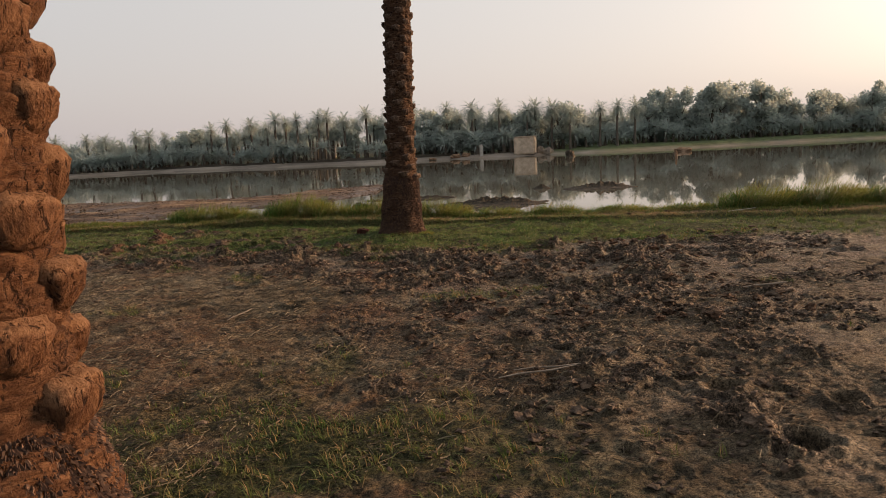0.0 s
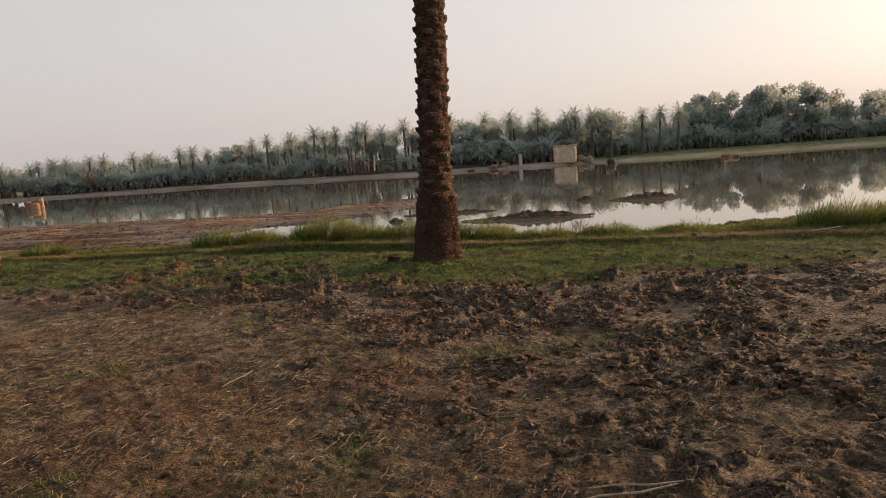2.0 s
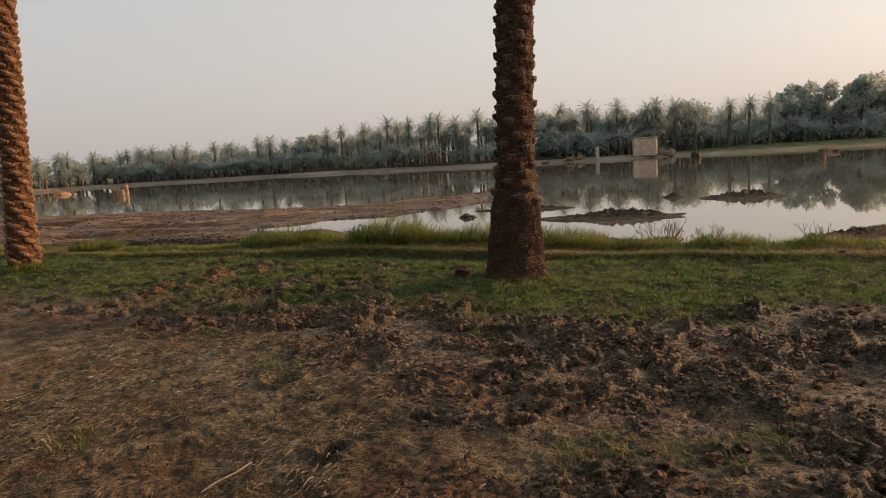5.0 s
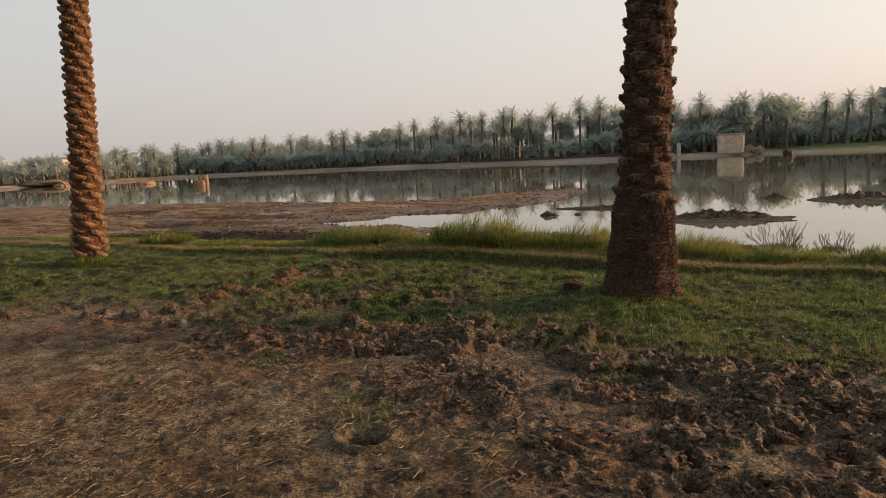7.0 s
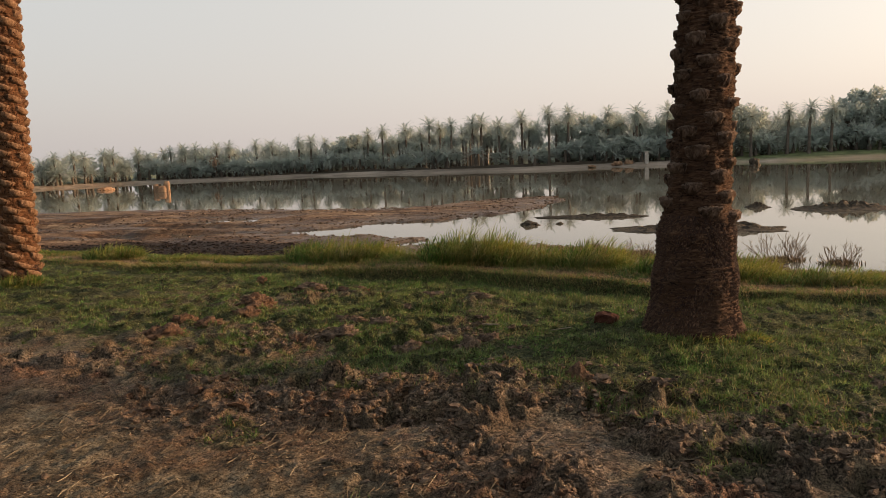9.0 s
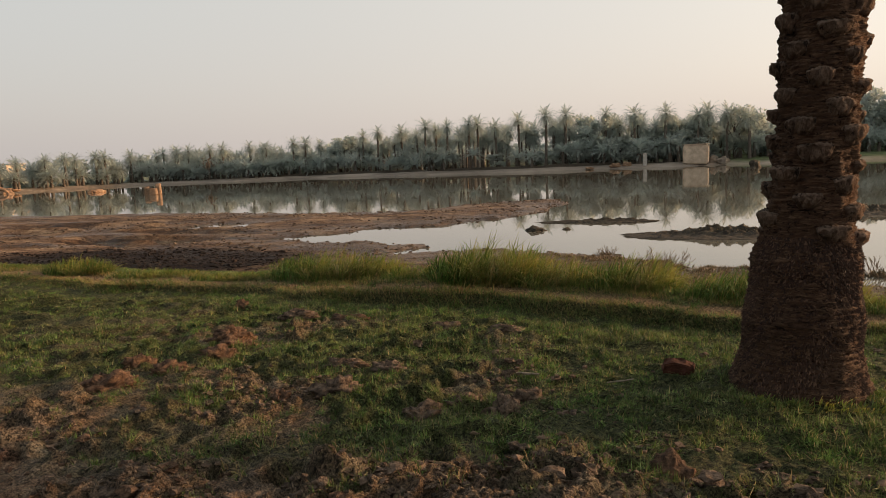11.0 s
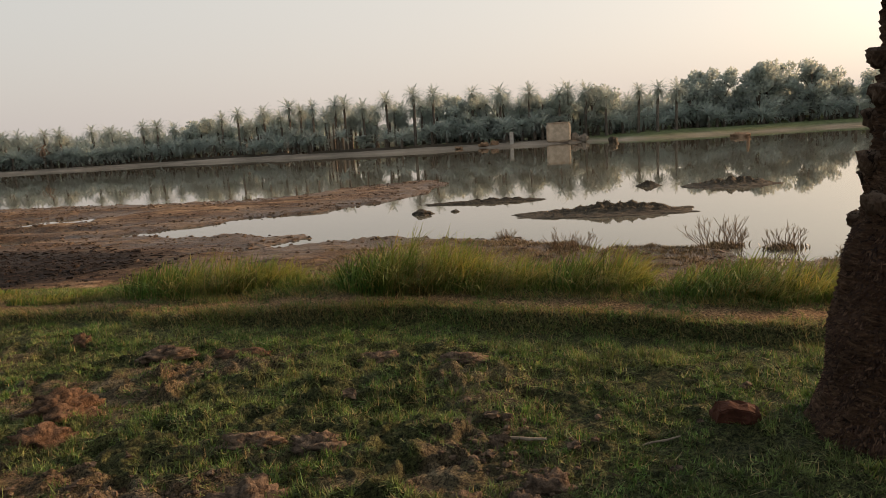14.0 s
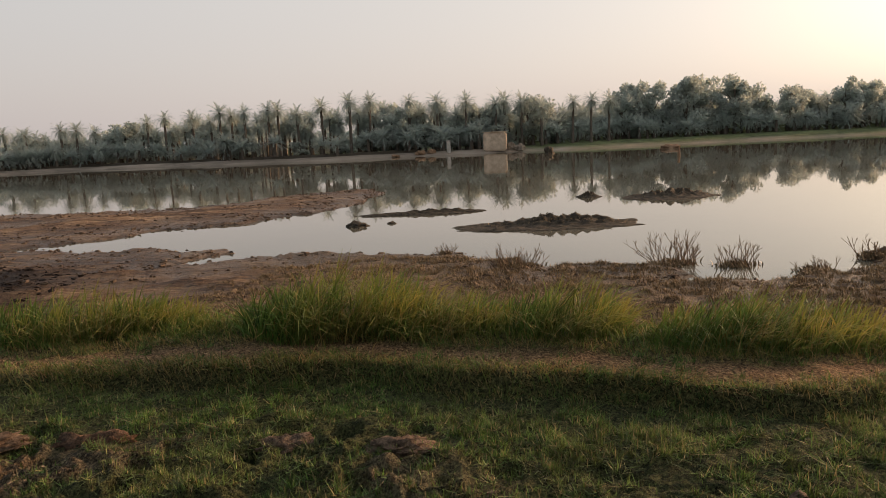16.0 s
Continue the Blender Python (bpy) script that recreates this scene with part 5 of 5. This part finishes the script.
def verge():
    n = 26000
    x = rng.uniform(-14, 10, n)
    off = rng.normal(0.55, 0.45, n)
    y = path_y(x) + off
    keep = (off > 0.24) & (off < 1.7)
    x, y = x[keep], y[keep]
    h = (0.07 + 0.12 * rng.random(len(x))) * (0.5 + 0.8 * fbm(x * 1.2, y * 1.2, 35)) * np.where(x < -5.9, 0.4, 1.0)
    blades("verge_grass", x, y, soil_z(x, y) - 0.01, h, np.full(len(x), 0.005), 0.8, 5, M_TALL, "rough verge grass, green and yellow, along the path", "grass", 1, (-0.5, -0.1))
    n = 18000
    x = rng.uniform(-12, 8, n)
    y = path_y(x) + rng.choice([-0.29, 0.27], n) + rng.normal(0, 0.08, n)
    h = 0.03 + 0.06 * rng.random(n)
    blades("path_grass", x, y, soil_z(x, y) - 0.004, h, np.full(n, 0.004), 1.3, 6, M_DRY, "dry matted grass on the edge of the path", "grass", 1)
    n = 7000
    x = rng.uniform(-12, 8, n)
    y = path_y(x) + rng.normal(-0.28, 0.12, n)
    keep = rng.random(n) < smooth(0.45, 0.6, fbm(x * 2.1, y * 2.1, 39))
    x, y = x[keep], y[keep]
    h = 0.04 + 0.09 * rng.random(len(x))
    blades("path_tufts", x, y, soil_z(x, y) - 0.004, h, np.full(len(x), 0.005), 1.0, 9, M_TALL, "green tufts overhanging the edge of the path", "grass", 1)


    n = 3000
    x = rng.uniform(-9, 2.5, n)
    y = path_y(x) + rng.normal(-0.26, 0.05, n)
    keep = rng.random(n) < smooth(0.42, 0.58, fbm(x * 1.5, y * 1.5, 41)) * (0.35 + 0.65 * smooth(-1.5, -3.5, x))
    x, y = x[keep], y[keep]
    h = 0.06 + 0.12 * rng.random(len(x))
    blades("drooping_grass", x, y, soil_z(x, y) - 0.004, h, np.full(len(x), 0.006), 0.9, 14, M_WORN, "long half-dry blades drooping over the edge of the path", "grass", 3, (0.3, -1.7))


verge()


def saltmarsh():
    """Low cushions of fleshy twigs on the wet mud between path and water."""
    n = 9000
    x, y = rng.uniform(-8, 12, n), rng.uniform(13.0, 23, n)
    dens = smooth(-6.2, -3.4, x + (fbm(x, y, 91) - 0.5) * 3) * smooth(0.9, 1.6, y - path_y(x)) * (0.12 + 0.88 * smooth(0.36, 0.52, fbm(x * 1.1, y * 1.6, 36)))
    keep = rng.random(n) < dens
    x, y = clumped(x[keep], y[keep], 34, 0.075, rng)
    z = ground_z(x, y)
    keep = z > WATER + 0.03
    x, y, z = x[keep], y[keep], z[keep]
    h = 0.035 + 0.075 * rng.random(len(x)) ** 1.6
    blades("saltbush_mat", x, y, z - 0.01, h, np.full(len(x), 0.012), 0.95, 7, M_SALT, "low grey-brown saltmarsh plants on wet mud", "marsh plants", 1)


saltmarsh()


def twig_bush(x, y, wide, height, count, seed, label):
    r = random.Random(seed)
    V, Q, base = [], [], 0

    def stick(a, b, r0, r1):
        nonlocal base
        d = (b - a).normalized()
        s = d.orthogonal().normalized()
        t = d.cross(s)
        ring = [math.radians(90 * k) for k in range(4)]
        V.extend([tuple(a + (s * math.cos(q) + t * math.sin(q)) * r0) for q in ring] + [tuple(b + (s * math.cos(q) + t * math.sin(q)) * r1) for q in ring])
        Q.extend([(base + k, base + (k + 1) % 4, base + 4 + (k + 1) % 4, base + 4 + k) for k in range(4)])
        base += 8

    def grow(a, way, ln, rad, depth):
        b = a + way * ln
        stick(a, b, rad, rad * 0.65)
        if depth:
            for _ in range(r.choice((2, 2, 3))):
                w = (way + Vector((r.uniform(-0.6, 0.6), r.uniform(-0.6, 0.6), r.uniform(-0.1, 0.5)))).normalized()
                grow(b, w, ln * r.uniform(0.45, 0.8), rad * 0.65, depth - 1)

    for _ in range(int(count * 1.9)):
        a = Vector((r.uniform(-0.35, 0.35) * wide, r.uniform(-0.3, 0.3) * wide, -0.02))
        way = Vector((a.x * 1.6 + r.uniform(-0.5, 0.5), r.uniform(-0.5, 0.5), 0.8)).normalized()
        grow(a, way, height * r.uniform(0.16, 0.40), 0.0085, 2)
    ob = new("dead_bush")
    ob.matrix_world = pose(x, y, max(foot_of(x, y), WATER) - 0.01)
    tagged(ob, label, "bush", "dead bushes on the shore")
    part("crown", mesh_from("crown", V, np.array(Q), True, M_TWIG), ob, "bare brown branching twigs")
    q = np.random.default_rng(seed)
    n = int(420 * wide)
    fx, fy = q.normal(0, 0.2 * wide, n), q.normal(0, 0.16 * wide, n)
    low = blades("foot", fx, fy, np.full(n, -0.02), 0.05 + 0.14 * q.random(n), np.full(n, 0.03), 0.9, seed, M_SALT, "dense dark leafy foot of the bush", "", 1)
    low.parent = ob


twig_bush(-0.2, 21.5, 1.0, 0.62, 20, 1, "leafless brown twiggy bush on the muddy shore")
twig_bush(2.75, 21.1, 1.0, 0.85, 20, 2, "tall leafless brown twiggy bush at the water's edge")
twig_bush(3.75, 20.6, 0.8, 0.68, 14, 3, "leafless brown twiggy bush at the water's edge")
twig_bush(-1.4, 23.6, 0.45, 0.40, 12, 4, "small leafless brown bush on the muddy shore")
twig_bush(4.7, 19.75, 0.7, 0.42, 7, 5, "few bare brown twigs at the water's edge")
twig_bush(6.3, 20.4, 0.6, 0.62, 8, 6, "few bare brown twigs at the water's edge")


# ---------------------------------------------------------------- clods, straw, bricks
def clods(name, count, area, size, chance, seed, mat, label, fineness=2, sit=0.3):
    r = np.random.default_rng(seed)
    bm = bmesh.new()
    bmesh.ops.create_icosphere(bm, subdivisions=fineness, radius=1.0)
    unit = np.array([v.co[:] for v in bm.verts])
    tri = np.array([[v.index for v in f.verts] for f in bm.faces])
    bm.free()
    x, y = r.uniform(area[0], area[1], count), r.uniform(area[2], area[3], count)
    keep = r.random(count) < chance(x, y)
    x, y = x[keep], y[keep]
    n = len(x)
    z = soil_z(x, y)
    s = size * (0.35 + 1.1 * r.random(n) ** 2.2)
    V = np.empty((n, len(unit), 3))
    for k in range(n):
        q = unit @ np.linalg.qr(r.normal(size=(3, 3)))[0]
        lump = 1.15 - 0.7 * cells(unit[:, 0] * 1.6 + k * 7.1 + unit[:, 2], unit[:, 1] * 1.6 + unit[:, 2] * 0.7 + k, 78) + 1.1 * (fbm(unit[:, 0] * 2.4 + k * 3.3 + unit[:, 2] * 1.9, unit[:, 1] * 2.4 + k + unit[:, 2] * 1.4, 77, 3) - 0.5) * 2
        q = q * lump[:, None] * s[k] * np.array([1.1, 0.9, 0.62])
        V[k] = q + (x[k], y[k], z[k] + sit * s[k])
    T = (np.arange(n)[:, None, None] * len(unit) + tri[None]).reshape(-1, 3)
    tagged(new(name, mesh_from(name, V.reshape(-1, 3), T, False, mat)), label, "clods", kind="stuff")


clods("mud_clods", 9000, (-5, 5, 2.5, 11.8), 0.036, lambda x, y: np.maximum(masks(x, y)[2] * 0.5 * smooth(0.40, 0.54, fbm(x * 2.3 + 4, y * 2.6, 66)), masks(x, y)[0] * (y > 8.5) * 0.025), 51, M_CLOD, "scattered clods of dark trampled mud")
clods("red_mud_clods", 9000, (-5.5, 3, 4.0, 11.8), 0.036,
      lambda x, y: masks(x, y)[2] * smooth(0.48, 0.6, fbm(x * 0.9, y * 0.9, 47)) * 0.22 * (y < lawn_edge(x) + 0.5), 52, M_REDCLOD, "scattered clods of reddish dried mud")
clods("mud_crumbs", 62000, (-4.5, 4.2, 2.0, 11.5), 0.019, lambda x, y: np.maximum(masks(x, y)[2] * smooth(0.42, 0.56, fbm(x * 2.3 + 4, y * 2.6, 66)), 0.03 * (y < 9.5)), 54, M_CLOD, "fine crumbs of dry mud on the trampled soil", 1)
clods("burnt_clods", 9000, (-22, -8, 18, 26), 0.055, lambda x, y: masks(x, y)[3] * (ground_z(x, y) > WATER) * 0.9, 56, M_CHAR, "charred black lumps of earth and stubble", 1, -0.1)
clods("shore_lumps", 60000, (-26, 8, 17, 46), 0.055, lambda x, y: (ground_z(x, y) > WATER - 0.03) * np.maximum(smooth(0.46, 0.6, fbm(x * 0.45, y * 1.3, 48)) * 0.4, np.exp(-((ground_z(x, y) - WATER - 0.03) / 0.04) ** 2) * 0.8) * (1 - masks(x, y)[3]), 53, M_CLOD, "dark lumps of mud and weed along the shore", 1, 0.0)


def straw():
    n = 70000
    x, y = rng.uniform(-5, 4.5, n), rng.uniform(1.6, 9.3, n)
    green, path, churn, burn = masks(x, y)
    keep = rng.random(n) < (1 - 0.7 * churn) * (0.10 + 0.9 * smooth(0.50, 0.64, fbm(x * 1.3, y * 1.3, 57)))
    x, y = x[keep], y[keep]
    n = len(x)
    a = rng.uniform(0, np.pi, n)
    ln = 0.012 + 0.11 * rng.random(n) ** 4.0
    d = np.stack([np.cos(a), np.sin(a)], 1)
    bow = rng.normal(0, 0.12, n)
    pts = []
    for s in (-0.5, 0.0, 0.5):
        off = d * (ln * s)[:, None] + np.stack([-d[:, 1], d[:, 0]], 1) * (ln * bow * (0.25 - s * s))[:, None]
        px, py = x + off[:, 0], y + off[:, 1]
        pz = soil_z(px, py) + 0.006 + 0.006 * rng.random(n)
        w = np.stack([-d[:, 1], d[:, 0], np.zeros(n)], 1) * 0.0016
        c = np.stack([px, py, pz], 1)
        pts += [c - w, c + w, c + np.array([0, 0, 0.0035])]
    v = np.stack(pts, 1).reshape(-1, 3)
    k = np.arange(n)[:, None] * 9
    f = [k + np.array([[s * 3 + a_, s * 3 + b_, s * 3 + 3 + b_, s * 3 + 3 + a_]]) for s in (0, 1) for a_, b_ in ((0, 2), (2, 1))]
    tagged(new("straw", mesh_from("straw", v, np.concatenate(f), False, M_STRAW)), "scattered dry straw and grass stalks on the soil", "straw", kind="stuff")


straw()


# x, y, length, width, height, turn, reddish
CLODS = [(-4.22, 12.5, 0.42, 0.15, 0.08, -8, 1), (-4.75, 12.48, 0.36, 0.16, 0.06, 15, 0), (-4.89, 11.47, 0.34, 0.18, 0.09, 50, 1), (-4.9, 11.2, 0.3, 0.2, 0.08, 30, 1), (-3.72, 11.07, 0.3, 0.14, 0.06, 5, 0),
         (-3.36, 11.0, 0.28, 0.15, 0.06, -15, 0), (-5.66, 13.0, 0.15, 0.12, 0.08, 0, 1),
         (-4.97, 11.57, 0.34, 0.2, 0.10, 40, 1), (-5.07, 10.82, 0.3, 0.2, 0.08, 20, 1), (-3.94, 10.37, 0.26, 0.16, 0.09, -50, 1), (-3.57, 10.47, 0.32, 0.2, 0.07, 10, 0), (-5.34, 10.48, 0.36, 0.24, 0.10, 30, 1),
         (-5.4, 10.9, 0.26, 0.16, 0.09, 60, 1), (-4.27, 10.77, 0.28, 0.18, 0.08, 0, 1), (-4.6, 10.5, 0.3, 0.2, 0.06, -20, 0), (-2.42, 10.3, 0.22, 0.2, 0.09, 70, 0), (-2.68, 10.4, 0.24, 0.14, 0.08, 20, 0),
         (-2.3, 10.52, 0.22, 0.16, 0.07, -15, 0), (-2.9, 10.25, 0.3, 0.18, 0.07, 35, 0), (-3.2, 12.3, 0.3, 0.14, 0.05, 5, 0), (-2.62, 12.13, 0.3, 0.16, 0.045, -10, 0)]


def loose_block(name, x, y, size, turn, mat, label, category, seed, tip=0.0, sink=0.02):
    ob = new(name, from_bm(name, block(*size, 0.028, seed, 0.05), mat, True))
    ob.matrix_world = pose(x, y, foot_of(x, y) - sink, tip, tip * 0.5, turn)
    return tagged(ob, label, category)


loose_block("brick", -1.33, 10.95, (0.20, 0.10, 0.115), -12, M_BRICK, "weathered red brick lying in the lawn beside a palm", "brick", 61, 12, 0.03)
for k, (x, y, ln, wd, ht, turn, red) in enumerate(CLODS):
    ob = heap("mud_clod", x, y, (ln, wd, ht), M_REDCLOD if red else M_CLOD, "rugged reddish clod of dried mud in the worn lawn" if red else "rugged dark brown clod of mud in the worn lawn", "clod", 70 + k, "clods in the lawn", True)
    ob.matrix_world = pose(x, y, foot_of(x, y) - 0.015, 0, 0, turn)
heap("stone", -1.54, 9.58, (0.22, 0.17, 0.09), M_REDCLOD, "broken reddish lump of brick in the worn lawn", "stone", 62)


def stick(x, y, ln, turn, thick, mat, label, seed):
    pts = [(-0.5, 0.0), (-0.2, 0.03), (0.15, -0.02), (0.5, 0.02)]
    V, Q = [], []
    for k, (s, off) in enumerate(pts):
        rad = thick * (1.0 if k < 3 else 0.6) * (0.7 if k == 0 else 1)
        for j in range(6):
            q = j * math.pi / 3
            V.append((s * ln, off * ln + rad * math.cos(q), rad * 0.7 * math.sin(q) + 0.01 * k % 2))
    for k in range(3):
        for j in range(6):
            Q.append((k * 6 + j, k * 6 + (j + 1) % 6, (k + 1) * 6 + (j + 1) % 6, (k + 1) * 6 + j))
    ob = new("stick", mesh_from("stick", V, np.array(Q), True, mat))
    ob.matrix_world = pose(x, y, foot_of(x, y) + thick * 0.8 + 0.008, 0, 0, turn)
    tagged(ob, label, "stick", "loose sticks on the ground")


stick(-2.35, 10.92, 0.22, -25, 0.012, M_STONE, "short bleached stick lying in the lawn", 1)
stick(-1.72, 10.85, 0.20, 5, 0.007, M_STONE, "thin dry stick lying in the lawn", 2)
stick(0.55, 3.9, 0.5, 8, 0.008, M_STONE, "dry reed stalk on trampled soil", 3)
stick(0.62, 3.97, 0.42, -4, 0.007, M_STONE, "dry reed stalk on trampled soil", 4)
stick(2.9, 5.8, 0.4, 0, 0.012, M_STONE, "dry grey stick on trampled soil", 5)
stick(-1.85, 5.75, 0.3, 60, 0.007, M_STONE, "dry stalk on trampled soil", 6)
stick(5.2, 11.3, 0.55, 10, 0.010, M_CONCRETE, "bleached stick in the verge grass", 7)
